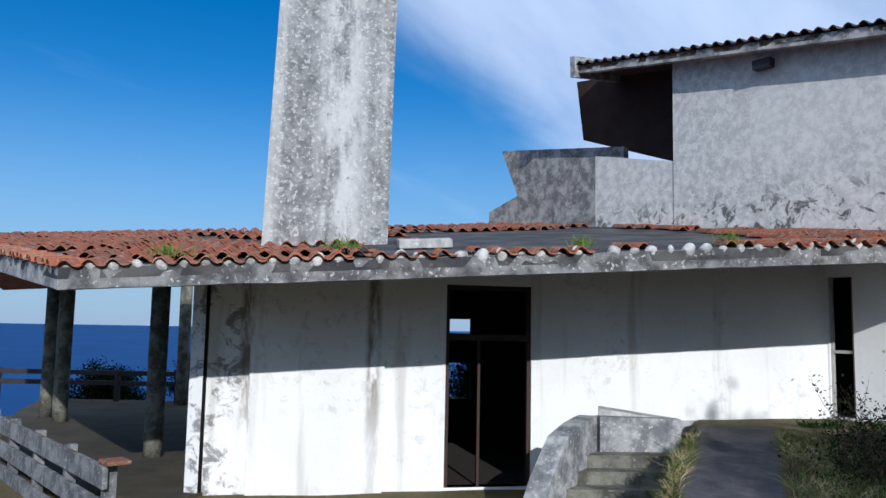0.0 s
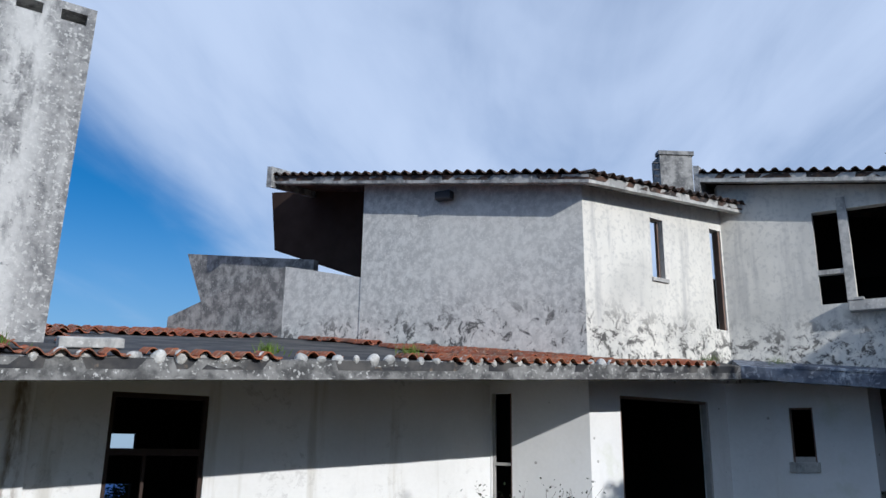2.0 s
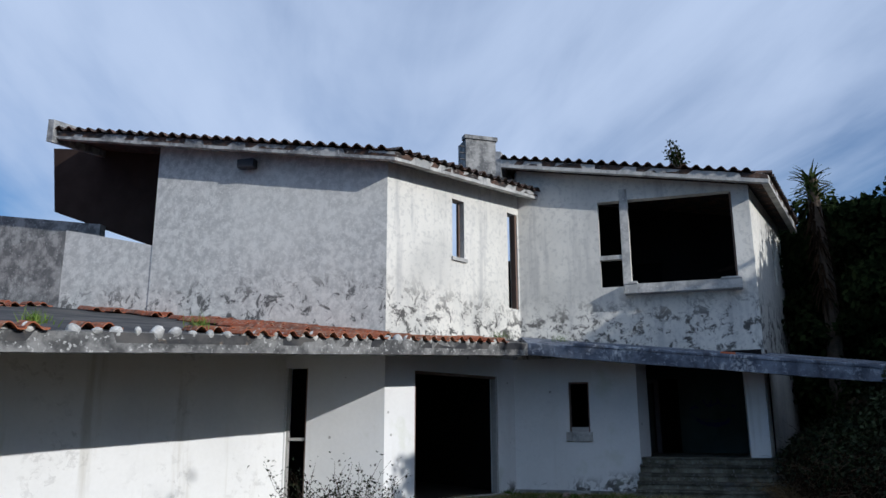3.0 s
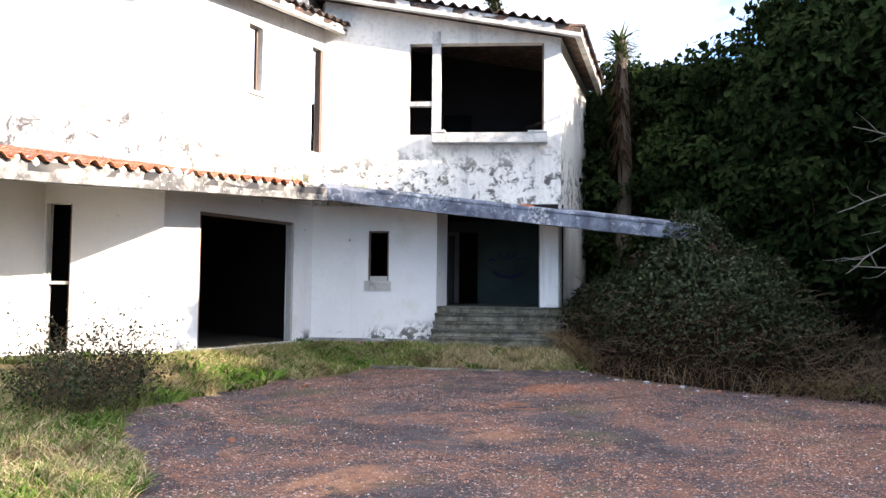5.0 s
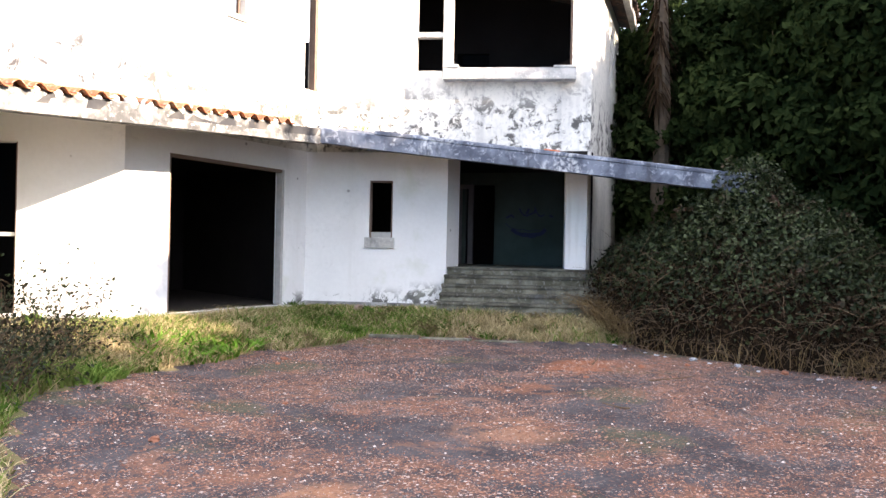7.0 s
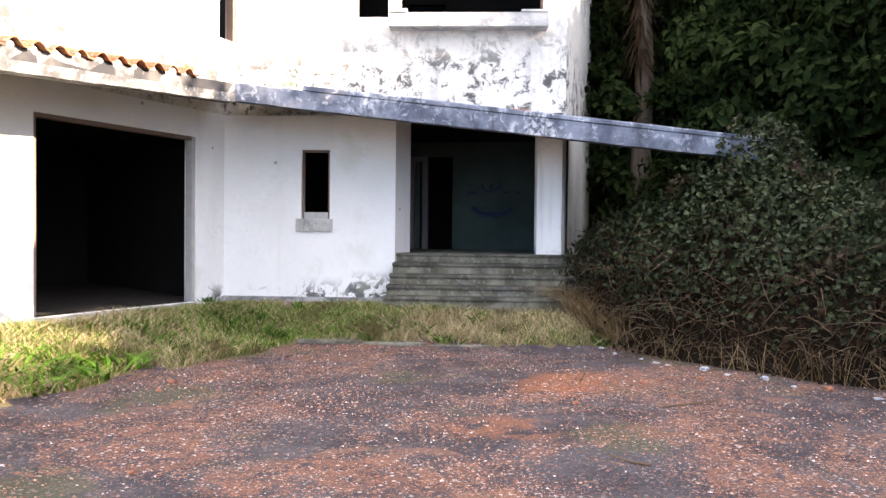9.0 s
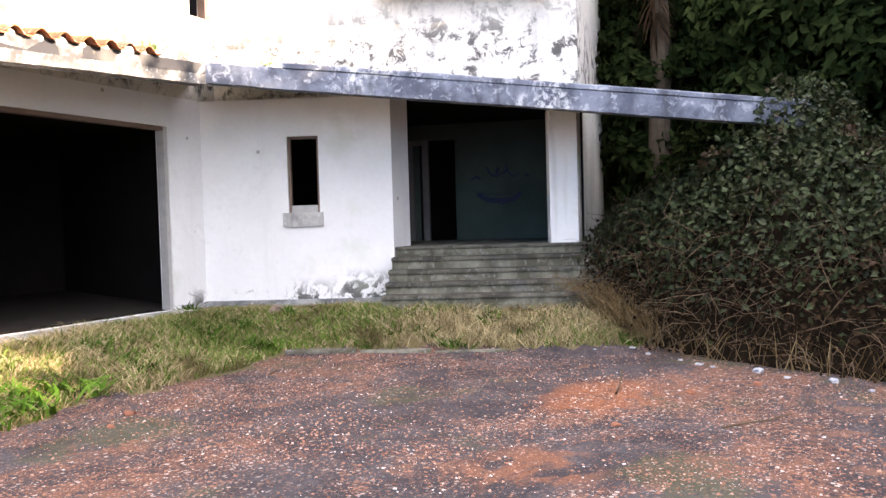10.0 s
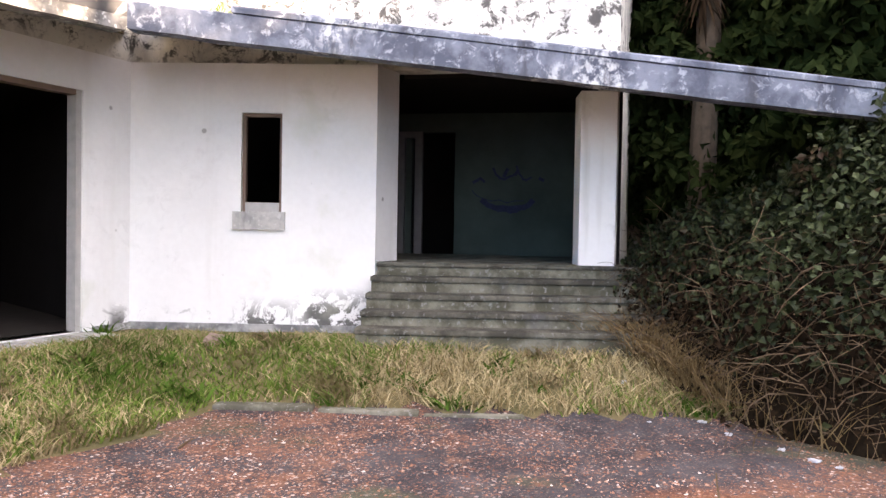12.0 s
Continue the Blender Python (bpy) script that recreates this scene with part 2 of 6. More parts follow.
def mat_felt():
    k = Mat("bare_felt", 0.8)
    c = k.mix(k.step(k.noise(1.3, 5, 0.6), 0.4, 0.65), (0.035, 0.036, 0.04), (0.10, 0.095, 0.09))
    c = k.mix(k.step(k.noise(9, 5, 0.6), 0.62, 0.7, 0, 0.5), c, (0.22, 0.17, 0.12))
    return k.done(c, k.noise(12, 4), 0.3, 0.01)


def mat_plain(name, colour, rough=0.85, lo=0.75, hi=1.15, scale=7, metal=0.0, spec=0.3):
    k = Mat(name, rough, metal, spec)
    c = k.vary(colour, k.noise(scale, 5, 0.6), lo, hi)
    return k.done(c, k.noise(scale * 5, 3), 0.25, 0.004)


def mat_ground():
    """Old blue-grey asphalt with drifts of brick-red crumbs, pale grit, a clay smear and orange patches."""
    k = Mat("old_asphalt", 0.95, 0.0, 0.1)
    mid, fine = k.noise(2.2, 6, 0.65), k.noise(30, 3, 0.6)
    drift = k.noise(0.55, 7, 0.62, None, 0.8)
    c = k.mix(k.step(mid, 0.35, 0.7), (0.034, 0.032, 0.036), (0.072, 0.068, 0.073))
    c = k.mix(k.math("MULTIPLY", k.step(k.noise(0.8, 5, 0.6), 0.56, 0.66), 0.45), c, (0.075, 0.082, 0.035))
    c = k.mix(k.math("MULTIPLY", k.step(drift, 0.46, 0.60), k.step(k.noise(7, 7, 0.72), 0.40, 0.58)), c, (0.15, 0.078, 0.055))
    c = k.mix(k.math("MULTIPLY", k.step(k.noise(1.3, 6, 0.62, None, 0.9), 0.58, 0.66), 0.6), c, (0.20, 0.10, 0.064))
    sep = k.n.new("ShaderNodeSeparateXYZ")
    k.l.new(k.pos, sep.inputs["Vector"])
    ragged = k.noise(2.6, 7, 0.7, None, 0.4)
    for x, y, rx, ry, tone in ((12.1, 5.5, 0.75, 0.5, (0.26, 0.09, 0.036)), (5.65, 3.75, 0.75, 0.42, (0.34, 0.17, 0.095)), (8.3, 4.0, 0.6, 0.5, (0.27, 0.14, 0.085)), (10.1, 5.0, 0.5, 0.45, (0.21, 0.09, 0.05))):
        d = []
        for o, at, r in (("X", x, rx), ("Y", y, ry)):
            t = k.n.new("ShaderNodeMath")
            t.operation = "MULTIPLY_ADD"
            k.l.new(sep.outputs[o], t.inputs[0])
            t.inputs[1].default_value, t.inputs[2].default_value = 1 / r, -at / r
            q = k.n.new("ShaderNodeMath")
            q.operation = "POWER"
            k.l.new(t.outputs["Value"], q.inputs[0])
            q.inputs[1].default_value = 2
            d.append(q.outputs["Value"])
        total = k.n.new("ShaderNodeMath")
        k.l.new(d[0], total.inputs[0]), k.l.new(d[1], total.inputs[1])
        c = k.mix(k.math("MULTIPLY", k.step(total.outputs["Value"], 1.5, 0.2), k.step(ragged, 0.42, 0.54, 0.0, 0.75)), c, tone)
    for scale, share_of in ((26, 0.62), (44, 0.58), (75, 0.62)):
        dist, col = k.voronoi(scale)
        sc = k.n.new("ShaderNodeSeparateColor")
        k.l.new(col, sc.inputs["Color"])
        chip = k.math("MULTIPLY", k.step(dist, 0.44, 0.34), k.step(sc.outputs["Red"], share_of, share_of + 0.03))
        chip = k.math("MULTIPLY", chip, k.step(drift, 0.40, 0.56, 0.22, 1.0))
        tone = k.mix(k.step(sc.outputs["Green"], 0.66, 0.70), (0.28, 0.15, 0.105), (0.42, 0.34, 0.30))
        c = k.mix(chip, c, k.mix(k.step(sc.outputs["Blue"], 0.40, 0.46), (0.22, 0.095, 0.06), tone))
    c = k.mix(k.step(fine, 0.45, 0.75, 0, 0.45), c, (0.025, 0.024, 0.030))
    return k.done(c, k.math("ADD", fine, k.math("MULTIPLY", chip, 0.6)), 0.8, 0.02)


def mat_soil():
    k = Mat("turf_soil", 0.95)
    c = k.mix(k.step(k.noise(0.8, 5), 0.35, 0.65), (0.135, 0.105, 0.048), (0.085, 0.080, 0.030))
    c = k.mix(k.step(k.noise(11, 5, 0.65), 0.45, 0.65, 0, 0.7), c, (0.15, 0.12, 0.06))
    return k.done(c, k.noise(25, 4), 0.7, 0.03)


def mat_leaf(name, a, b, dry=None, amount=0.0, gloss=0.9, spec=0.0):
    k = Mat(name, gloss, 0.0, spec)
    c = k.mix(k.island, a, b)
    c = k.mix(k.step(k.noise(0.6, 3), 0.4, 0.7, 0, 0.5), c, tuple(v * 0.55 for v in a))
    if dry:
        c = k.mix(k.step(k.noise(1.6, 4, 0.6), 0.6 - amount * 0.3, 0.75 - amount * 0.3), c, dry)
    return k.done(c)


M_FOOT = mat_plaster("mouldy_footed_plaster", True)
M_PLASTER, M_UPPER, M_LICHEN = mat_plaster(), mat_upper_plaster(), mat_lichen_plaster()
M_CONC, M_CHIM = mat_concrete(), mat_chimney()
M_EAVE = mat_concrete("eave_concrete", (0.075, 0.075, 0.075), (0.25, 0.248, 0.24), 0.66)
M_SLAB = mat_scaly_slab()
M_STREAK = mat_concrete("streaked_parapet", (0.13, 0.13, 0.13), (0.34, 0.335, 0.32), 0.46)
# brown kept very dark to carry the recess's shade
M_RECESS = mat_plain("shade_brown_panel", (0.050, 0.034, 0.028), 0.9, 0.6, 1.2, 2, 0.0, 0.05)
M_STEP = mat_concrete("step_concrete", (0.075, 0.073, 0.052), (0.20, 0.195, 0.155), 0.27)
M_TREAD = mat_concrete("dirty_tread", (0.045, 0.043, 0.035), (0.13, 0.125, 0.10), 0.2)
M_SILL = mat_concrete("sill_concrete", (0.34, 0.34, 0.33), (0.55, 0.54, 0.51), 0.66)
M_TILE, M_DTILE, M_FELT = mat_tile(), mat_dark_tile(), mat_felt()
M_GROUND, M_SOIL = mat_ground(), mat_soil()
M_TERRACE = mat_plain("dark_mottled_terrace", (0.070, 0.060, 0.040), 0.95, 0.5, 1.4, 1.5)
M_PATH = mat_plain("worn_asphalt_path", (0.065, 0.062, 0.066), 0.95, 0.5, 1.7, 6)
# inner walls near black: the rooms' deep shade is put into the colour
M_INNER = mat_plain("shade_dark_inner_wall", (0.020, 0.018, 0.018), 0.95, 0.75, 1.15, 1.5, 0.0, 0.03)
# porch wall toned down: part of the porch's shade is in its colour
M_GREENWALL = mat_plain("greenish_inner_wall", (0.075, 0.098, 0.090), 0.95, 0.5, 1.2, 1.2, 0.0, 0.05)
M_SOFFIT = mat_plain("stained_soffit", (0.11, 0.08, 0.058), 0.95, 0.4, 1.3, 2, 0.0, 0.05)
M_FLOOR = mat_plain("dusty_floor", (0.05, 0.044, 0.04), 0.95, 0.75, 1.15, 7, 0.0, 0.05)
M_FRAME = mat_plain("weathered_frame", (0.19, 0.13, 0.10), 0.7)
# darker copy of the grey frame, with the porch's dimness in the colour
M_DIMFRAME = mat_plain("dimmed_grey_post", (0.17, 0.16, 0.165), 0.8)
M_GREYFRAME = mat_plain("grey_frame", (0.45, 0.44, 0.42), 0.7)
M_BLACK = mat_plain("dark_metal", (0.03, 0.03, 0.035), 0.5)
M_BARK = mat_plain("bark", (0.10, 0.075, 0.055), 0.9, 0.5, 1.3, 9)
M_TWIG = mat_plain("dry_twig", (0.095, 0.066, 0.043), 0.95, 0.4, 1.7, 3, 0.0, 0.05)
M_PALETWIG = mat_plain("bare_pale_branch", (0.24, 0.215, 0.18), 0.9)
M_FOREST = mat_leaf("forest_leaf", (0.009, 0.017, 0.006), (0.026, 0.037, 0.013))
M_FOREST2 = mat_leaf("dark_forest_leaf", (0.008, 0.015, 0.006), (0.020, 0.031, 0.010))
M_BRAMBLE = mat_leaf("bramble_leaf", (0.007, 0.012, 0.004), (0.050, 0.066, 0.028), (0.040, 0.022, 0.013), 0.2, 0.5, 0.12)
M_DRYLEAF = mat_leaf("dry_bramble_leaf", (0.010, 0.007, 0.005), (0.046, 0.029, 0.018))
M_PALM = mat_leaf("palm_leaf", (0.06, 0.09, 0.03), (0.12, 0.15, 0.06), (0.20, 0.15, 0.08), 0.2)
M_GRASS = mat_leaf("green_grass", (0.055, 0.11, 0.018), (0.18, 0.25, 0.06), (0.11, 0.105, 0.04), 0.2)
M_DRYGRASS = mat_leaf("straw_grass", (0.20, 0.155, 0.075), (0.58, 0.47, 0.28), (0.15, 0.11, 0.06), 0.25)
M_WHITE = mat_plain("white_litter", (0.42, 0.45, 0.49), 0.6, 0.3, 1.3, 40)
M_INK = mat_plain("faded_blue_paint", (0.030, 0.034, 0.085), 0.8, 0.5, 1.5, 20)


# ---- mesh helpers ----
def part(name, bm, material, parent=None, label=""):
    """Links a bmesh as one mesh object, under a thing or a part where one is given."""
    me = bpy.data.meshes.new(name)
    bm.to_mesh(me)
    bm.free()
    me.materials.append(material)
    ob = new(name, me)
    if parent is not None:
        ob.parent = parent
    if label:
        ob["label"] = label
    return ob


def share(name, me, parent, m):
    ob = new(name, me)
    ob.parent = parent
    ob.matrix_basis = m
    return ob


def thing(name, label, category, at=(0, 0, 0), group="", kind=""):
    ob = new(name)
    ob.location = at
    return tagged(ob, label, category, group, kind)


def prism(bm, ring, low, high):
    """A solid over a ring of (x, y), from low to high: numbers or functions of x, y."""
    f = lambda v: v if callable(v) else (lambda x, y: v)
    lo, hi = f(low), f(high)
    a = [bm.verts.new((x, y, lo(x, y))) for x, y in ring]
    b = [bm.verts.new((x, y, hi(x, y))) for x, y in ring]
    n = len(ring)
    area = sum(ring[i][0] * ring[(i + 1) % n][1] - ring[(i + 1) % n][0] * ring[i][1] for i in range(n))
    if area < 0:
        a.reverse(), b.reverse()
    bm.faces.new(b)
    bm.faces.new(list(reversed(a)))
    for i in range(n):
        bm.faces.new((a[i], a[(i + 1) % n], b[(i + 1) % n], b[i]))
    return bm


def box(bm, m, x0, x1, y0, y1, z0, z1, bevel=0.0):
    vs = [bm.verts.new(m @ Vector(p)) for p in ((x0, y0, z0), (x1, y0, z0), (x1, y1, z0), (x0, y1, z0), (x0, y0, z1), (x1, y0, z1), (x1, y1, z1), (x0, y1, z1))]
    fs = [bm.faces.new([vs[i] for i in q]) for q in ((3, 2, 1, 0), (4, 5, 6, 7), (0, 1, 5, 4), (1, 2, 6, 5), (2, 3, 7, 6), (3, 0, 4, 7))]
    if bevel:
        bmesh.ops.bevel(bm, geom=list({e for f in fs for e in f.edges}), offset=bevel, segments=2, affect="EDGES", profile=0.6)
    return bm


def on_wall(p0, p1):
    """A frame on a wall: x along it from p0 to p1, y inwards (to the left of that way), z up."""
    a = math.atan2(p1[1] - p0[1], p1[0] - p0[0])
    return Matrix.Translation((p0[0], p0[1], 0)) @ Matrix.Rotation(a, 4, "Z")


def wall(name, p0, p1, z0, z1, thick, material, openings=(), label="", start=0.0, finish=0.0):
    """An upright wall from p0 to p1 with real openings (u0, u1, z0, z1). Its top z1 is a number or a function of u; it lies to the left of p0 -> p1."""
    m = on_wall(p0, p1)
    length = math.hypot(p1[0] - p0[0], p1[1] - p0[1])
    top = z1 if callable(z1) else (lambda u: z1)
    high = max(top(0), top(length)) + 0.01
    us = sorted({0.0, length, *(o[0] for o in openings), *(o[1] for o in openings), *np.arange(1.0, length, 1.0)})
    zs = sorted({z0, *(o[2] for o in openings), *(o[3] for o in openings)}) + [high]
    solid = lambda a, b, c, d: not any(o[0] - 1e-6 <= a and b <= o[1] + 1e-6 and o[2] - 1e-6 <= c and d <= o[3] + 1e-6 for o in openings)
    grid = [[solid(us[i], us[i + 1], zs[j], zs[j + 1]) for j in range(len(zs) - 1)] for i in range(len(us) - 1)]
    bm = bmesh.new()
    cache = {}

    def v(i, y, j):
        key = (i, y, j)
        if key not in cache:
            z = top(us[i]) if j == len(zs) - 1 else zs[j]
            u = us[i] + (start * y if i == 0 else -finish * y if i == len(us) - 1 else 0)
            cache[key] = bm.verts.new(m @ Vector((u, y, z)))
        return cache[key]

    at = lambda i, j: 0 <= i < len(grid) and 0 <= j < len(grid[0]) and grid[i][j]
    for i in range(len(grid)):
        for j in range(len(grid[0])):
            if not grid[i][j]:
                continue
            bm.faces.new((v(i, 0, j), v(i + 1, 0, j), v(i + 1, 0, j + 1), v(i, 0, j + 1)))
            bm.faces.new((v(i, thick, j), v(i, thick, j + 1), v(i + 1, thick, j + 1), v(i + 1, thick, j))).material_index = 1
            if not at(i - 1, j):
                bm.faces.new((v(i, 0, j), v(i, 0, j + 1), v(i, thick, j + 1), v(i, thick, j)))
            if not at(i + 1, j):
                bm.faces.new((v(i + 1, 0, j), v(i + 1, thick, j), v(i + 1, thick, j + 1), v(i + 1, 0, j + 1)))
            if not at(i, j - 1):
                bm.faces.new((v(i, 0, j), v(i, thick, j), v(i + 1, thick, j), v(i + 1, 0, j)))
            if not at(i, j + 1):
                bm.faces.new((v(i, 0, j + 1), v(i + 1, 0, j + 1), v(i + 1, thick, j + 1), v(i, thick, j + 1)))
    ob = part(name, bm, material)
    # the wall's inner faces take the same shade-dark colour
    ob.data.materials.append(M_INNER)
    return tagged(ob, label, "wall", "", "structure")


# ---- plan ----
DA, NA = Vector((0.980, 0.198)), Vector((0.198, -0.980))
DB, NB = Vector((0.574, -0.819)), Vector((-0.819, -0.574))
DD = Vector((0.643, -0.766))
C0 = Vector((8.70, 11.715))
C1 = Vector((13.008, 12.585))
C2 = Vector((13.33, 12.65))
C3 = Vector((14.68, 10.20))
U4C = Vector((16.56, 8.04))
DE, NE = Vector((0.927, 0.375)), Vector((0.375, -0.927))
U4E = U4C + DE * 4.9
L1R = Vector((7.30, 13.38))
L1L = L1R - DA * 11.9
E0 = Vector((8.97, 10.40))
EAVE_CORNER = E0 + DA * 3.123


def along(o, d, s, n=None, k=0.0):
    p = o + d * s
    return p + n * k if n is not None else p


def roof_low(x, y):
    """The lower roof's upper side, without its tiles."""
    q = Vector((x, y)) - E0
    return 3.31 + 0.063 * q.dot(DA) - 0.162 * q.dot(NA)


def roof_slab(x, y):
    """The porch slab's upper side."""
    q = Vector((x, y)) - EAVE_CORNER
    return 3.51 - 0.108 * q.dot(DB) - 0.16 * (q.dot(NB))


def roof_up(x, y):
    """The upper roof over the lichen-grey front."""
    return 7.29 + 0.0185 * (x - 8.35) + 0.211 * (y - 10.96)


def roof_right(x, y):
    """The upper roof over the large window."""
    return 7.39 - 0.066 * (x - 16.39) + 0.163 * (y - 7.41)


def ground_z(x, y):
    s = lambda a, b, v: max(0.0, min(1.0, (v - a) / (b - a)))
    sm = lambda t: t * t * (3 - 2 * t)
    z = -0.2 + 0.5 * (1 - sm(s(0.3, 3.2, (x * 0.8 + (y + 1.7) * 0.6))))
    # up to the plinths of the house
    near = min((Vector((x, y)) - C0).dot(NA), 1e9)
    if x > 2.2:
        near = min(near, max((Vector((x, y)) - C3).dot(NB), 0))
        z += (0.16 - z) * (1 - sm(s(1.1, 2.8, near)))
        z = max(z, z + (0.10 - z) * sm(s(4.5, 8.5, y)) * (1 - sm(s(5.5, 8.0, x))))
    # down to the lower court by the door and the terrace
    low = sm(s(3.0, 7.0, y - 0.1 * x)) * (1 - sm(s(-0.45, -0.05, x - (2.15 + 0.38 * (y - 6.35)))))
    z += (-1.05 - z) * low
    # the wooded bank
    z += 0.16 * max(0.0, (x - 15.5) + 0.35 * (-y - 2)) if x > 12 else 0.0
    z = min(z, 9.0)
    # the cliff towards the sea
    fall = max(-x - 16, y - 31, (-x * 0.6 + y * 0.8) - 24)
    z -= 60 * sm(s(0, 60, fall))
    return z + 0.025 * noise.noise((x * 0.7, y * 0.7, 3.0))


# ---- ground, water ----
def spaced(fine0, fine1, step, far):
    c = list(np.arange(fine0, fine1 + 0.01, step))
    d = step
    lo, hi = [fine0], [fine1]
    while hi[-1] < far:
        d *= 1.5
        lo.append(lo[-1] - d)
        hi.append(hi[-1] + d)
    return sorted(set(lo) | set(c) | set(hi))


YARD = lambda x, y: (Vector((x, y)) - C0).dot(NA) > 2.6 + 0.25 * noise.noise((x * 1.1, y * 1.1, 2)) and (Vector((x, y)) - C3).dot(NB) > 2.42 + 0.12 * noise.noise((x * 2.1, y * 2.1, 4)) and x > 2.3 + 0.43 * y + 0.55 * max(0.0, y - 6) + 0.5 * noise.noise((x * 0.8, y * 0.8, 7)) and x - 0.05 * y < 14.3 + 0.5 * noise.noise((x * 0.6, y * 0.6, 1))


def build_ground():
    xs, ys = spaced(-14, 24, 0.2, 2600), spaced(-12, 24, 0.2, 2600)
    bm = bmesh.new()
    rows = [[bm.verts.new((x, y, ground_z(x, y))) for x in xs] for y in ys]
    for j in range(len(ys) - 1):
        for i in range(len(xs) - 1):
            f = bm.faces.new((rows[j][i], rows[j][i + 1], rows[j + 1][i + 1], rows[j + 1][i]))
            f.smooth = True
            f.material_index = 1 if YARD((xs[i] + xs[i + 1]) / 2, (ys[j] + ys[j + 1]) / 2) else 0
    ob = part("ground", bm, M_SOIL)
    ob.data.materials.append(M_GROUND)
    tagged(ob, "old asphalt yard with red grit and turf edges", "ground", "", "structure")
    k = Mat("sea_water", 0.6, 0.0, 0.1)
    sea_c = k.mix(k.step(k.noise(0.01, 4), 0.3, 0.7), (0.006, 0.045, 0.16), (0.010, 0.060, 0.20))
    m_sea = k.done(sea_c, k.noise(0.2, 4), 0.4, 0.5)
    bm = bmesh.new()
    bmesh.ops.create_circle(bm, cap_ends=True, radius=4900, segments=64, matrix=Matrix.Translation((0, 0, -24)))
    tagged(part("water", bm, m_sea), "deep blue sea reaching the horizon", "sea", "", "structure")


build_ground()

# ---- the house: walls ----
L1_LEN = (L1R - L1L).length
low_top = lambda o, d: (lambda u: roof_low(*(o + d * u)) - 0.25)
wall("wall_door_side", L1L, L1R, -1.15, low_top(L1L, DA), 0.25, M_PLASTER, [(4.33, 5.90, -1.0, 2.54)], "white plastered wall with grey stains and an open doorway")
bm = box(bmesh.new(), on_wall(L1L, L1R), 0.97, 3.24, -0.10, -0.002, -1.15, 2.75, 0.012)
tagged(part("wall_chimney_breast", bm, M_PLASTER), "white chimney breast with brown runs under the eave", "wall", "", "structure")
# the return towards the garage, with a tall slit window at its inner corner
R_S = L1R + (C0 - L1R).normalized() * 0.0
wall("wall_return", L1R, C0, -0.25, lambda u: roof_low(*(L1R + (C0 - L1R).normalized() * u)) - 0.25, 0.25, M_FOOT, [(0.04, 0.50, 0.2, 2.9)], "white plastered return wall beside a slit window", 0, 0.55)
wall("wall_garage", C0, C1, -0.25, lambda u: min(roof_low(*(C0 + DA * u)) - 0.25, 3.3), 0.25, M_FOOT, [(0.88, 3.74, 0.2, 2.86)], "white plastered wall with an open garage doorway", 0.55, -0.5)
wall("wall_porch_side", C1, C3, -0.25, 3.30, 0.25, M_FOOT, [(1.32, 1.80, 1.57, 2.73)], "white plastered wall with mould spots at its foot", -0.5, 0.4)
U1L = C0 - DD * 5.6
wall("wall_upper_grey", U1L, C0, 3.3, lambda u: roof_up(*(U1L + DD * u)) - 0.16, 0.25, M_LICHEN, (), "upper wall mottled grey with lichen", 0, 0.55)
wall("wall_upper_white", C0, C2, 3.3, lambda u: roof_up(*(C0 + DA * u)) - 0.16, 0.25, M_UPPER, [(2.12, 2.55, 5.55, 6.95), (4.26, 4.68, 4.58, 7.06)], "upper white wall with mould along its foot", 0.55, -0.5)
wall("wall_upper_window", C2, U4C, 3.3, lambda u: roof_right(*(C2 + DB * u)) - 0.16, 0.25, M_UPPER, [(2.06, 2.60, 5.03, 7.22), (2.80, 5.24, 5.03, 7.22)], "upper white wall around a large empty window", -0.5, 0.5)
wall("wall_upper_end", U4C, U4E, 0.2, lambda u: roof_right(*(U4C + DE * u)) - 0.16, 0.25, M_UPPER, [(3.05, 3.5, 5.4, 6.62)], "upper white end wall with a thin slit", 0.5, 0)

# ---- closing walls, floors and ceilings of the rooms ----
B1, B2, B3 = Vector((19.5, 13.8)), Vector((12.2, 22.2)), Vector((2.3, 19.4))
B4 = Vector((-2.6, 18.4))
wall("wall_back_east", U4E, B1, 0.2, 7.2, 0.25, M_UPPER, (), "plain white side wall")
wall("wall_back_north", B1, B2, 0.2, 7.0, 0.25, M_UPPER, (), "plain white back wall")
wall("wall_back_sea", B2, B3, -1.2, 4.4, 0.25, M_UPPER, (), "plain white back wall")
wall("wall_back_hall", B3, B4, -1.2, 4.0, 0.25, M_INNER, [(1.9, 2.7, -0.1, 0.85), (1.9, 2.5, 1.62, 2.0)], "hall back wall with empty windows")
wall("wall_terrace_end", B4, L1L, -1.15, 2.6, 0.25, M_PLASTER, (), "plain white terrace wall")
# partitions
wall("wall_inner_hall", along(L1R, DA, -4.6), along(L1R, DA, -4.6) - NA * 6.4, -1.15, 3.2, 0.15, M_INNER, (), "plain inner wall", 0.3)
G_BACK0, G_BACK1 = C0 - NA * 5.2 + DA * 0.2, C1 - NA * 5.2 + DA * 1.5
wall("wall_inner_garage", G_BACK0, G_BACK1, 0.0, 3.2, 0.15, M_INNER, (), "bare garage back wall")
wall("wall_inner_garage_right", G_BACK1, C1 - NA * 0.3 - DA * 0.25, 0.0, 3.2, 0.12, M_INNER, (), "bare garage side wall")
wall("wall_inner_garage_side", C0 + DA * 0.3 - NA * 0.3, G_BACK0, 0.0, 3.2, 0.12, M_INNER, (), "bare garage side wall")


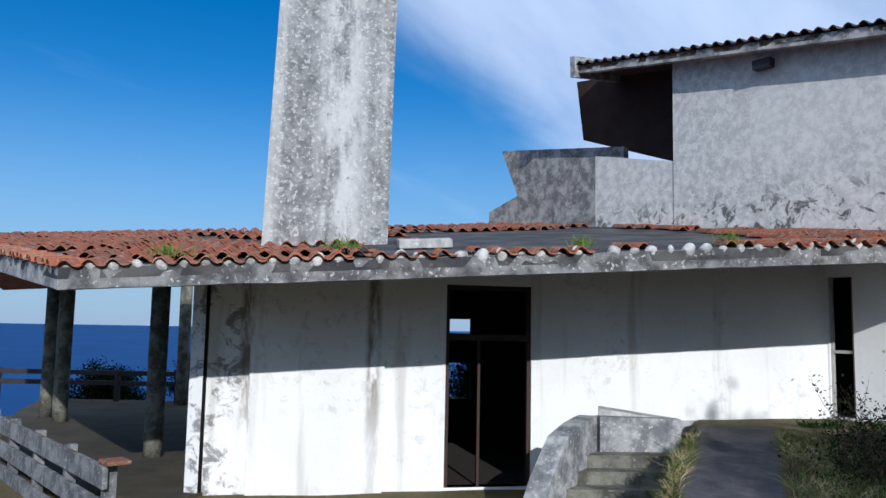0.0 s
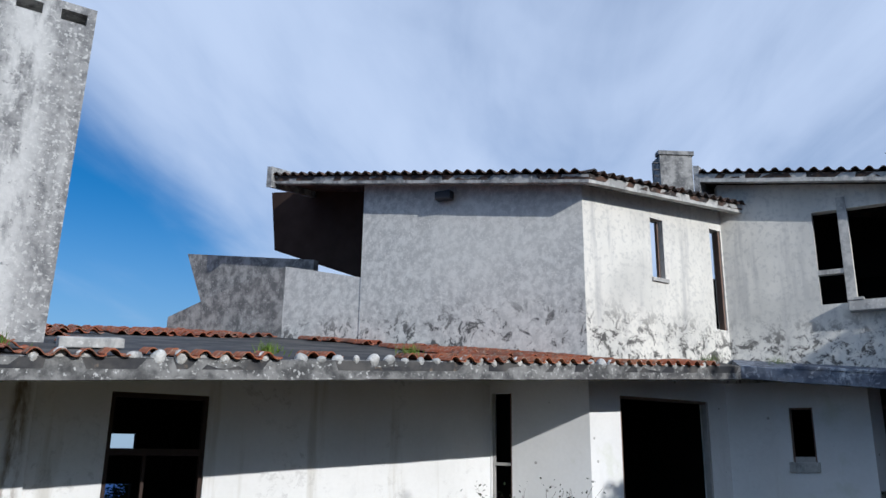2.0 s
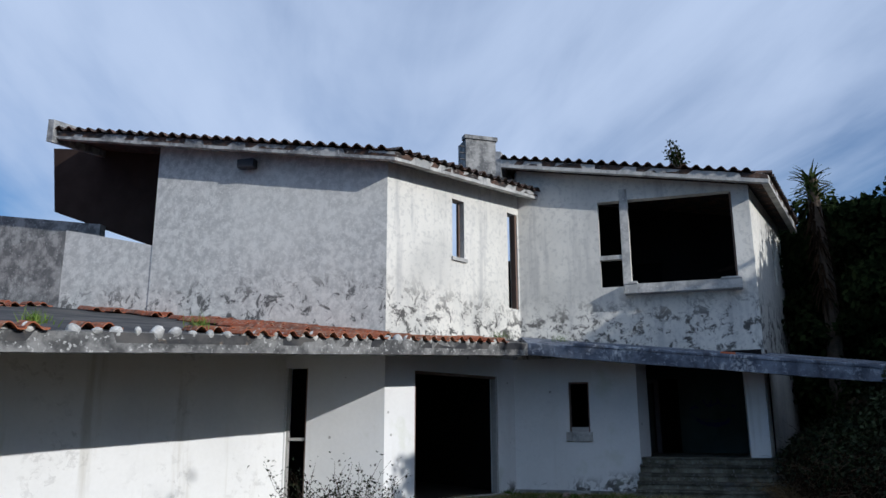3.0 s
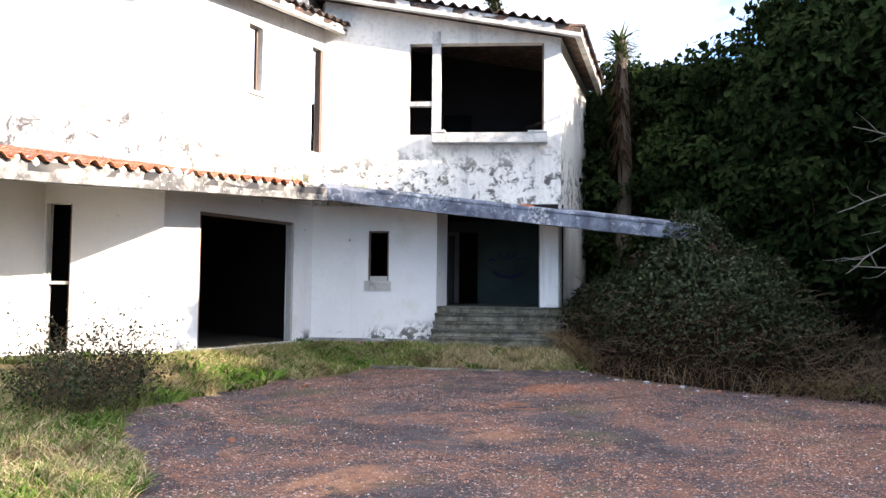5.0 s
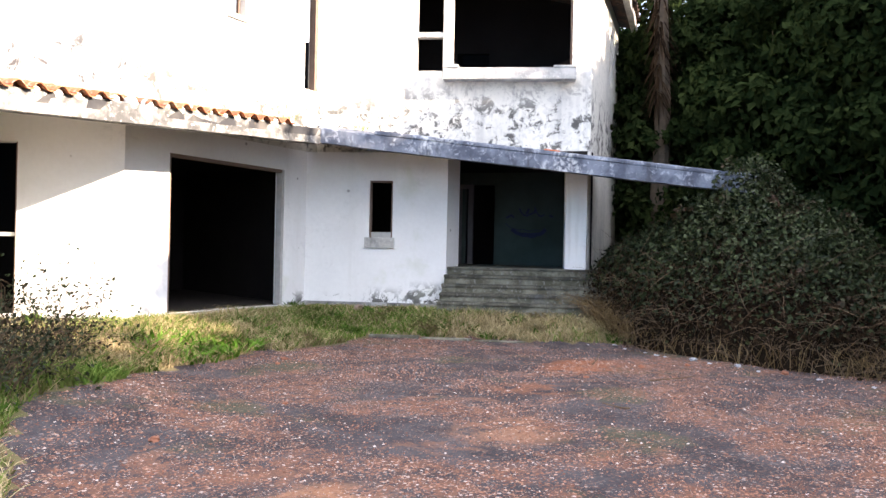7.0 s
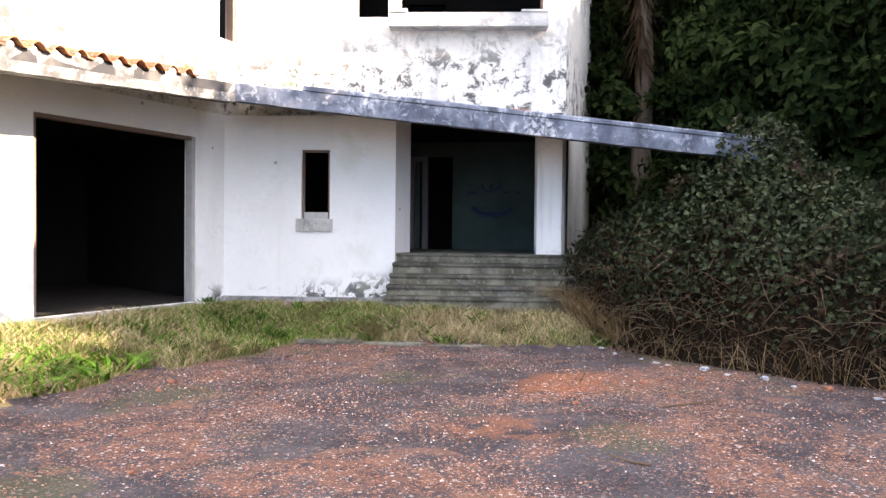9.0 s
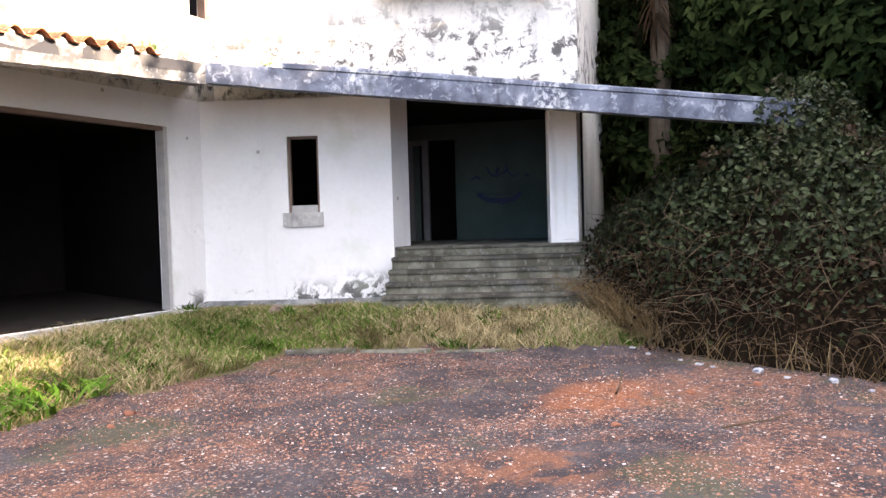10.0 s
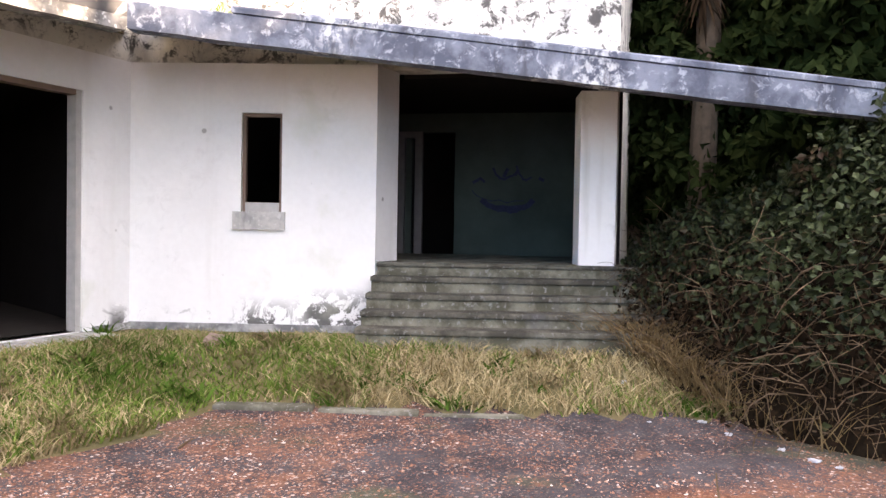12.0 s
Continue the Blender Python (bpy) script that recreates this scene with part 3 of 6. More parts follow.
def flat(name, ring, z0, z1, material, label, category):
    return tagged(part(name, prism(bmesh.new(), ring, z0, z1), material), label, category, "", "structure")


inner = lambda *ps: [tuple(p) for p in ps]
flat("floor_hall", inner(L1L + DA * 0.2 - NA * 0.02, along(L1R, DA, -4.5, NA, -0.02), along(L1R, DA, -4.5, NA, -6.6), B4 + DA * 0.2), -1.2, -1.0, M_FLOOR, "dusty concrete hall floor", "floor")
flat("floor_garage", inner(C0 + DA * 0.1 - NA * 0.05, C1 - NA * 0.05, G_BACK1, G_BACK0), -0.2, 0.2, M_FLOOR, "dusty garage floor", "floor")
flat("floor_upper", inner(C0 - NA * 0.3 + DA * 0.5, C2 - NA * 0.3 + DA * 0.3, U4C - NB * 0.3 + DE * 0.2, U4E - NE * 0.3 - DE * 0.3, B1 - DA * 0.5, B2 - Vector((0.2, 0.6)), U1L + Vector((0.6, 0.5))), 4.15, 4.32, M_FLOOR, "bare upper floor", "floor")
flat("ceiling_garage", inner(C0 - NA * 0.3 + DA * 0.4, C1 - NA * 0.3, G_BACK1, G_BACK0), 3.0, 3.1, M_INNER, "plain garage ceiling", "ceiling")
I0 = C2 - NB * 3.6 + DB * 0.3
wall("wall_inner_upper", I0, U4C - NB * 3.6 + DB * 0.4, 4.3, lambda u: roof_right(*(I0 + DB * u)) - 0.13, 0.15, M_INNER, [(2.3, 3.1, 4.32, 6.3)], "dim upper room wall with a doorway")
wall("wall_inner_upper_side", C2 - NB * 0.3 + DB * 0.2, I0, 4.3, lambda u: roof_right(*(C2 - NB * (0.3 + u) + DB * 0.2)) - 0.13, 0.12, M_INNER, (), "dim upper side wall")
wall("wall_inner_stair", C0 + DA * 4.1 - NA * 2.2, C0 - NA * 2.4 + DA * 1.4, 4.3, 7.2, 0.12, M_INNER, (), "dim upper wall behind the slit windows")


# ---- roofs ----
LC = E0 - DA * 14.15
LD = Vector((-0.661, 0.750))
RIDGE_L, RIDGE_R = LC + LD * 11.5, C0 - DD * 9.85
roof_ring = inner(LC, EAVE_CORNER, C2 - NA * 0.1 - DA * 0.35, C0 - NA * 0.12 + DA * 0.08, RIDGE_R, RIDGE_L)
lower_roof = thing("roof_lower", "low tiled roof with missing tiles and lichen-spotted eave", "roof", (*LC, roof_low(*LC)), "", "structure")


def child(ob, parent):
    """Parents in place."""
    ob.parent = parent
    ob.matrix_parent_inverse = Matrix.Translation(-parent.location)
    return ob


child(part("roof_deck", prism(bmesh.new(), roof_ring, lambda x, y: roof_low(x, y) - 0.14, lambda x, y: roof_low(x, y)), M_FELT, None, "bare black roofing felt"), lower_roof)
roof_back_z = lambda x, y: 4.93 + 0.063 * (Vector((x, y)) - E0).dot(DA) - 0.16 * (-(Vector((x, y)) - E0).dot(NA) - 10.0)
back_ring = inner(RIDGE_L + DA * 0.02, RIDGE_R, RIDGE_R - NA * 5, RIDGE_L - NA * 5 + LD * 0.5)
child(part("roof_back", prism(bmesh.new(), back_ring, lambda x, y: roof_back_z(x, y) - 0.15, roof_back_z), M_TILE), lower_roof)


def edge_beam(p, q, inward, top, drop, width, wob=0.012, seed=0, ext=0.0):
    """A cast eave beam along p -> q with a slightly uneven face."""
    bm = bmesh.new()
    n = max(2, int((q - p).length / 0.25))
    rings = []
    for i in range(n + 1):
        c = p.lerp(q, i / n)
        t = top(*c)
        j = lambda a: wob * noise.noise((i * 0.7 + seed, a, 2.5))
        prof = ((0 + j(1), t - drop + j(2)), (0 + j(3), t - 0.02), (0.02, t + j(4)), (width, t), (width, t - drop + j(2)))
        rings.append([bm.verts.new((c.x + inward.x * a, c.y + inward.y * a, b)) for a, b in prof])
    for a, b in zip(rings, rings[1:]):
        for k in range(5):
            bm.faces.new((a[k], a[(k + 1) % 5], b[(k + 1) % 5], b[k]))
    bm.faces.new(list(reversed(rings[0])))
    bm.faces.new(rings[-1])
    bmesh.ops.recalc_face_normals(bm, faces=bm.faces)
    return bm


child(part("fascia", edge_beam(LC, EAVE_CORNER, -NA, lambda x, y: roof_low(x, y) + 0.012, 0.28, 0.22), M_EAVE, None, "grey concrete eave beam blotched white"), lower_roof)
child(part("fascia", edge_beam(LC + LD * 11.5, LC, Vector((0.75, 0.66)), lambda x, y: roof_low(x, y) + 0.01, 0.28, 0.22, 0.012, 9), M_CONC), lower_roof)
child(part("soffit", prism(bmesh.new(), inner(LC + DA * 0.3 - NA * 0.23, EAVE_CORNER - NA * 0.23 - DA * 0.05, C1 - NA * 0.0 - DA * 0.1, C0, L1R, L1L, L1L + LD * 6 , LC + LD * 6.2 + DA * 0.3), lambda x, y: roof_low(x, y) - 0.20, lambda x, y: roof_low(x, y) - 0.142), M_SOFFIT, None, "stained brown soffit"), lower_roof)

# porch slab
SLAB_TIP = EAVE_CORNER + DB * 7.7
slab_ring = inner(EAVE_CORNER, SLAB_TIP, SLAB_TIP - NB * 2.3, U4C + NE * 0.02 + DE * 0.6, U4C + NB * 0.01, C2 + NB * 0.01)
slab = thing("roof_porch_slab", "long sloping concrete porch slab coloured blue-grey as in shade", "roof", (*EAVE_CORNER, 3.3), "", "structure")
child(part("slab_deck", prism(bmesh.new(), slab_ring, lambda x, y: roof_slab(x, y) - 0.14, roof_slab), M_SLAB), slab)
child(part("fascia", edge_beam(EAVE_CORNER, SLAB_TIP, -NB, lambda x, y: roof_slab(x, y) + 0.015, 0.27, 0.2, 0.010, 5), M_SLAB, None, "blue-grey concrete slab edge with white scale"), slab)
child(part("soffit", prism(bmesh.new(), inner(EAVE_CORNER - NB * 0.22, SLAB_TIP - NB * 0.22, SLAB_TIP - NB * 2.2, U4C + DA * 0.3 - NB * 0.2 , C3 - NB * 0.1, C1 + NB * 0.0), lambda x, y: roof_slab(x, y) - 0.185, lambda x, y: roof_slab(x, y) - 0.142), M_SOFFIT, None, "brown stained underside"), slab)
child(part("upstand", edge_beam(EAVE_CORNER + DB * 1.0 + NB * 0.012, SLAB_TIP + NB * 0.012, -NB, lambda x, y: roof_slab(x, y) + 0.085, 0.068, 0.1, 0.006, 3), M_SLAB), slab)

# bare boards under the eave and the slab
kb = Mat("soffit_board", 0.95, 0.0, 0.05)
M_BOARD = kb.done(kb.vary(kb.mix(kb.rnd, (0.075, 0.050, 0.036), (0.16, 0.115, 0.080)), kb.noise(3, 5, 0.6), 0.5, 1.3), kb.noise(30, 3), 0.3, 0.005)
rb = random.Random(13)
for roof, o, d, n, fn, x0, x1, rows, drop in ((lower_roof, E0, DA, -NA, roof_low, -1.4, 2.9, 6, 0.202), (slab, EAVE_CORNER, DB, -NB, roof_slab, 0.35, 7.3, 5, 0.188)):
    p = Vector((o.x, o.y, fn(*o)))
    ex = Vector((d.x, d.y, fn(*(o + d)) - p.z)).normalized()
    ez = ex.cross(Vector((n.x, n.y, fn(*(o + n)) - p.z))).normalized()
    m_b = Matrix((ex, ez.cross(ex), ez)).transposed().to_4x4()
    m_b.translation = p
    for j in range(rows):
        a, b = x0 + 0.12 * j + rb.uniform(0, 0.2), x1 - 0.05 * j - rb.uniform(0, 0.5)
        y = 0.26 + 0.155 * j
        bm = box(bmesh.new(), m_b @ pose(0, 0, rb.uniform(-0.012, 0)), a, b, y, y + 0.13, -drop - 0.028, -drop, 0.004)
        child(part("soffit_board", bm, M_BOARD), roof)

# upper roofs
UC = C0 + NA * 0.50 - DA * 0.28
UL = UC - DD * 8.4
UR = C0 + NA * 0.50 + DA * 5.2
up_roof = thing("roof_upper", "upper tiled roof blackened by lichen above the grey wall", "roof", (*UC, roof_up(*UC)), "", "structure")
up_ring = inner(UL, UC, UR, UR - NA * 2.4, UR - NA * 2.4 - DB * 4.5, UL + Vector((2.5, 2.6)))
child(part("roof_deck", prism(bmesh.new(), up_ring, lambda x, y: roof_up(x, y) - 0.12, roof_up), M_DTILE), up_roof)
child(part("fascia", edge_beam(UL, UC, Vector((0.766, 0.643)), lambda x, y: roof_up(x, y) + 0.01, 0.20, 0.15, 0.008, 2), M_CONC, None, "grey concrete eave edge"), up_roof)
child(part("fascia", edge_beam(UC, UR, -NA, lambda x, y: roof_up(x, y) + 0.01, 0.20, 0.15, 0.008, 4), M_SILL), up_roof)
RL = C2 + NB * 0.5 - DB * 0.3
RC = U4C + NB * 0.5 + DB * 0.42
RR = U4E + NE * 0.45 + DE * 0.3
right_roof = thing("roof_right", "tiled roof over the large window, sloping down sideways", "roof", (*RC, roof_right(*RC)), "", "structure")
r_ring = inner(RL, RC, RR, B1 + DA * 0.2, RL - NB * 5.5)
child(part("roof_deck", prism(bmesh.new(), r_ring, lambda x, y: roof_right(x, y) - 0.12, roof_right), M_DTILE), right_roof)
child(part("fascia", edge_beam(RL, RC, -NB, lambda x, y: roof_right(x, y) + 0.01, 0.22, 0.15, 0.008, 6), M_SILL, None, "pale concrete eave edge"), right_roof)
child(part("fascia", edge_beam(RC, RR, -NE, lambda x, y: roof_right(x, y) + 0.01, 0.22, 0.15, 0.008, 8), M_SILL), right_roof)

# ---- chimneys ----
def chimney_large():
    m = on_wall(L1L, L1R)
    root = thing("chimney", "tall broad chimney mottled grey with white lichen", "chimney", tuple(m @ Vector((2.1, 0.3, 2.6))))
    bm = bmesh.new()
    z0, zt, y0, y1 = 2.72, CHIM_TOP, -0.12, 0.85
    left = lambda z: 1.06 + 0.21 * (z - z0) / (zt - z0)
    right = lambda z: 3.22 + 0.09 * (z - z0) / (zt - z0)
    slots = [(0.24, 0.55), (0.83, 1.22), (1.50, 1.90)]

    def slab_(za, zb, ya, yb, ua=None, ub=None):
        la, lb = (left(za), left(zb)) if ua is None else (ua, ua)
        ra, rb = (right(za), right(zb)) if ub is None else (ub, ub)
        ring = [(la, ya, za), (ra, ya, za), (ra, yb, za), (la, yb, za), (lb, ya, zb), (rb, ya, zb), (rb, yb, zb), (lb, yb, zb)]
        vs = [bm.verts.new(m @ Vector(p)) for p in ring]
        for q in ((3, 2, 1, 0), (4, 5, 6, 7), (0, 1, 5, 4), (1, 2, 6, 5), (2, 3, 7, 6), (3, 0, 4, 7)):
            bm.faces.new([vs[i] for i in q])

    za, zb, l0 = zt - 0.34, zt - 0.14, left(zt)
    slab_(z0, za, y0, y1)
    slab_(zb, zt, y0, y1)
    slab_(za, zb, y0 + 0.35, y1)
    edges = [None] + [v + l0 for s in slots for v in s] + [None]
    for a, b in zip(edges[::2], edges[1::2]):
        slab_(za, zb, y0, y0 + 0.36, a, b)
    bmesh.ops.remove_doubles(bm, verts=bm.verts, dist=0.0005)
    child(part("shaft", bm, M_CHIM), root)
    bm = box(bmesh.new(), m, 1.0, 3.28, y0 - 0.06, y1 + 0.06, 2.72, 3.0, 0.02)
    child(part("base_flashing", bm, M_SILL, None, "pale mortar flashing"), root)


CHIM_TOP = 8.95
chimney_large()


def chimney_small():
    m = on_wall((13.5, 15.0), (14.5, 14.65))
    root = thing("chimney", "small dark concrete chimney behind the roof ridge", "chimney", tuple(m @ Vector((0.5, 0.3, 7.2))))
    bm = box(bmesh.new(), m, 0, 0.95, 0, 0.7, 7.2, 10.0, 0.02)
    child(part("shaft", bm, M_STREAK), root)
    bm = box(bmesh.new(), m, -0.04, 1.0, -0.04, 0.25, 10.0, 10.12, 0.01)
    child(part("cap", bm, M_STREAK), root)
    for z in (9.75, 9.55, 9.35):
        child(part("rung", box(bmesh.new(), m, -0.16, 0.0, 0.05, 0.08, z, z + 0.03), M_BLACK), root)


chimney_small()

# ---- balcony parapets beside the grey wall ----
def slanted(name, pts, frame_m, y0, y1, material, label):
    """A wall panel whose outline (u, z) lies in a wall's plane."""
    bm = bmesh.new()
    a = [bm.verts.new(frame_m @ Vector((u, y0, z))) for u, z in pts]
    b = [bm.verts.new(frame_m @ Vector((u, y1, z))) for u, z in pts]
    bm.faces.new(a), bm.faces.new(list(reversed(b)))
    for i in range(len(pts)):
        j = (i + 1) % len(pts)
        bm.faces.new((a[j], a[i], b[i], b[j]))
    bmesh.ops.recalc_face_normals(bm, faces=bm.faces)
    return tagged(part(name, bm, material), label, "wall", "", "structure")


M_U1 = on_wall(C0 - DD * 13.0, C0)
slanted("wall_balcony_front", [(5.05, 4.05), (7.402, 3.9), (7.402, 5.76), (5.05, 6.27)], M_U1, 0.02, 0.22, M_LICHEN, "weathered balcony parapet with black streaks")
# besides its runs, the dark concrete stands in for a face turned from sun
slanted("wall_balcony_slope", [(1.0, 4.6), (5.046, 4.05), (5.046, 6.26), (3.6, 5.98), (1.0, 5.22)], M_U1, 0.02, 0.2, M_STREAK, "sloping stair parapet with grey runs, darkened as if turned from the sun")
slanted("wall_balcony_back", [(1.23, 5.75), (1.23, 5.2), (5.2, 5.2), (5.2, 6.66), (0.48, 7.33)], M_U1, 1.0, 1.2, M_STREAK, "grey folded concrete parapet")
# dark panel: shade under the roof is put into its colour
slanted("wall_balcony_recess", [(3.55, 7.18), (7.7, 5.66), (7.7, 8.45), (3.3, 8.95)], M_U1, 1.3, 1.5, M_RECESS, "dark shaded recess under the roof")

# ---- window and door joinery ----
def joinery(name, p0, p1, label, bars, material, category="window frame"):
    """Frame members (u0, u1, y0, y1, z0, z1, part name) on a wall."""
    m = on_wall(p0, p1)
    u0, u1 = min(b[0] for b in bars), max(b[1] for b in bars)
    root = thing(name, label, category, tuple(m @ Vector(((u0 + u1) / 2, 0.1, min(b[4] for b in bars)))), "", "")
    for a in bars:
        child(part(a[6], box(bmesh.new(), m, *a[:6], 0.004), a[7] if len(a) > 7 else material), root)
    return root


joinery("slit_window", L1R, C0, "tall slit window with a thin grey frame", [(0.04, 0.09, 0.05, 0.12, 0.2, 2.9, "stile"), (0.45, 0.50, 0.05, 0.12, 0.2, 2.9, "stile", M_FRAME), (0.09, 0.45, 0.05, 0.12, 1.42, 1.48, "crossbar"), (0.0, 0.56, -0.10, 0.2, 0.08, 0.198, "sill", M_SILL)], M_GREYFRAME, "window")
joinery("porch_window", C1, C3, "small empty window with a concrete sill", [(1.32, 1.36, 0.06, 0.13, 1.57, 2.73, "stile"), (1.76, 1.80, 0.06, 0.13, 1.57, 2.73, "stile"), (1.36, 1.76, 0.06, 0.13, 2.69, 2.73, "head"), (1.36, 1.76, 0.04, 0.14, 1.57, 1.68, "bottom_rail", M_GREYFRAME), (1.24, 1.85, -0.07, 0.14, 1.36, 1.568, "sill", M_SILL)], M_FRAME, "window")
joinery("garage_frame", C0, C1, "weathered timber garage door frame", [(0.88, 0.93, 0.02, 0.14, 0.2, 2.86, "post"), (3.67, 3.74, 0.02, 0.16, 0.2, 2.86, "post", M_GREYFRAME), (0.93, 3.67, 0.02, 0.14, 2.80, 2.86, "head")], M_FRAME, "door frame")
joinery("door_frame", L1L, L1R, "open doorway with a dark timber frame", [(4.33, 4.40, 0.04, 0.16, -1.0, 2.54, "post"), (5.83, 5.90, 0.04, 0.16, -1.0, 2.54, "post"), (4.40, 5.83, 0.04, 0.16, 2.46, 2.54, "head"), (4.40, 5.83, 0.05, 0.14, 1.55, 1.66, "transom"), (4.92, 4.97, 0.05, 0.14, -1.0, 1.55, "mullion")], mat_plain("dark_stained_timber", (0.045, 0.028, 0.022), 0.7), "door frame")
joinery("upper_slit_window", C0, C2, "narrow upper window with a small sill", [(2.12, 2.16, 0.14, 0.2, 5.55, 6.95, "stile"), (2.51, 2.55, 0.14, 0.2, 5.55, 6.95, "stile"), (2.08, 2.62, -0.05, 0.2, 5.46, 5.548, "sill", M_SILL)], M_FRAME, "window")
joinery("corner_slit", C0, C2, "tall empty corner opening with a rusty jamb", [(4.62, 4.68, 0.03, 0.18, 4.58, 7.06, "stile"), (4.26, 4.29, 0.12, 0.18, 4.58, 7.06, "stile")], M_FRAME, "window")
joinery("large_window", C2, U4C, "large empty window with a heavy concrete sill", [(2.60, 2.795, -0.03, 0.22, 5.03, 7.5, "mullion", M_SILL), (2.06, 2.598, 0.0, 0.16, 5.72, 5.83, "transom", M_SILL), (2.64, 5.30, -0.30, 0.05, 4.80, 5.028, "sill", M_SILL), (2.64, 2.95, -0.32, 0.02, 5.03, 5.09, "sill_end", M_SILL), (4.85, 5.30, -0.32, 0.02, 5.03, 5.07, "sill_end", M_SILL), (5.2, 5.238, 0.1, 0.16, 5.03, 7.22, "stile")], M_FRAME, "window")
M_L2, M_L3 = on_wall(C0, C1), on_wall(C1, C3)
flat("garage_threshold", inner(C0 + DA * 0.6 + NA * 0.55, C0 + DA * 3.86 + NA * 0.5, C0 + DA * 3.86 + NA * 0.004, C0 + DA * 0.6 + NA * 0.004), -0.25, 0.19, M_SILL, "pale concrete garage threshold", "threshold")
flat("baseboard_plinth", inner(C0 + DA * 3.87 + NA * 0.035, C1 + NA * 0.035 + NB * 0.02, C1 + NB * 0.0, C0 + DA * 3.87 + NA * 0.003), -0.25, 0.24, M_CONC, "grey plinth strip", "plinth")
flat("baseboard_plinth_porch", inner(C1 + NB * 0.035, C3 + NB * 0.035, C3 + NB * 0.003, C1 + NB * 0.003), -0.25, 0.25, M_CONC, "grey plinth strip", "plinth")
flat("baseboard_plinth_door", inner(L1R - DA * 3.2 + NA * 0.05, L1R + NA * 0.05, L1R + NA * 0.003, L1R - DA * 3.2 + NA * 0.003), -0.3, 0.14, M_CONC, "dark stone plinth strip", "plinth")

# floodlight under the upper eave
lamp_m = M_U1 @ pose(13.0 - 3.25, 0, 7.36)
flood = thing("floodlight", "small dark floodlight under the eave", "lamp", tuple(lamp_m.translation))
child(part("housing", box(bmesh.new(), lamp_m, -0.2, 0.2, -0.28, -0.06, 0.0, 0.2, 0.02), M_BLACK), flood)
child(part("bracket", box(bmesh.new(), lamp_m, -0.05, 0.05, -0.07, 0.0, 0.05, 0.15), M_BLACK), flood)

# ---- porch ----
P_Z = 1.01
RET = C3 + DA * 0.52
wall("wall_porch_return", C3, RET, -0.2, 3.3, 0.22, M_FOOT, (), "short white return wall beside the steps", 0.3)
PILLAR_0, PILLAR_1 = C3 + DB * 2.36, C3 + DB * 2.78
m_p = on_wall(PILLAR_0, PILLAR_1)
pillar = box(bmesh.new(), m_p, 0, 0.42, 0, 0.5, 0.2, 3.03, 0.012)
tagged(part("porch_pillar", pillar, M_PLASTER), "white plastered porch pillar", "pillar", "", "structure")
PB0, PB1 = RET - NB * 3.0 - DB * 0.6, PILLAR_1 - NB * 3.0 + DB * 0.2
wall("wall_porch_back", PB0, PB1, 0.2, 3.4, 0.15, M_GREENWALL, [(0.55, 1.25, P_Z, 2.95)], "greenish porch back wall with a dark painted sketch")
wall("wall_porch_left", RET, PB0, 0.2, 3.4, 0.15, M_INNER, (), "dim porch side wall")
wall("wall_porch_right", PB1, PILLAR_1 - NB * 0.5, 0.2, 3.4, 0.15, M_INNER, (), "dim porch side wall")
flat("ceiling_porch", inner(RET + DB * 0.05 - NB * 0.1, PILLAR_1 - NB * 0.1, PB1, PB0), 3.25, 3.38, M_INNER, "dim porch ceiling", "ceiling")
flat("floor_porch", inner(C3 + NB * 0.02 + DB * 0.2, PILLAR_1 + NB * 0.02 + DB * 0.25, PB1, PB0), 0.1, P_Z, M_STEP, "worn concrete porch floor", "floor")
m_pb = on_wall(PB0, PB1)
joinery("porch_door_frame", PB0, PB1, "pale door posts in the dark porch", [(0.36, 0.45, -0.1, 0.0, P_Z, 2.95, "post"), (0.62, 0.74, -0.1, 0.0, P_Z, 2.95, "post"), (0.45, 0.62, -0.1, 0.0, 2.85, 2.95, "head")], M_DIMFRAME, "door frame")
# the painted grin and eyes on the back wall, as plain strokes
gra = thing("wall_sketch", "crude dark painted curve and blots on the wall", "graffiti", tuple(m_pb @ Vector((2.3, 0, 1.6))))


def stroke(points, w):
    bm = bmesh.new()
    for (u0, z0), (u1, z1) in zip(points, points[1:]):
        a = math.atan2(z1 - z0, u1 - u0)
        box(bm, m_pb @ Matrix.Translation((u0, 0, z0)) @ Matrix.Rotation(-a, 4, "Y"), -0.02, math.hypot(u1 - u0, z1 - z0) + 0.02, -0.006, -0.002, -w / 2, w / 2)
    return bm


arc = lambda c, r0, r1, a0, a1, n: [(c[0] + r0 * math.cos(radians(a0 + (a1 - a0) * i / n)), c[1] + r1 * math.sin(radians(a0 + (a1 - a0) * i / n))) for i in range(n + 1)]
rs = random.Random(9)
# uneven brush strokes: a heavy low sweep, thin ones above it and a few blots
for c, r0, r1, a0, a1, n, w in (((2.10, 1.92), 0.42, 0.17, 195, 338, 9, 0.085), ((2.12, 1.90), 0.36, 0.19, 215, 320, 7, 0.05), ((2.08, 2.06), 0.55, 0.20, 188, 300, 8, 0.014), ((2.06, 2.42), 0.20, 0.20, 200, 330, 6, 0.035), ((2.38, 2.42), 0.14, 0.22, 190, 300, 5, 0.03)):
    pts = [(u + rs.uniform(-0.015, 0.015), z + rs.uniform(-0.02, 0.02)) for u, z in arc(c, r0, r1, a0, a1, n)]
    child(part("stroke", stroke(pts, w), M_INK), gra)
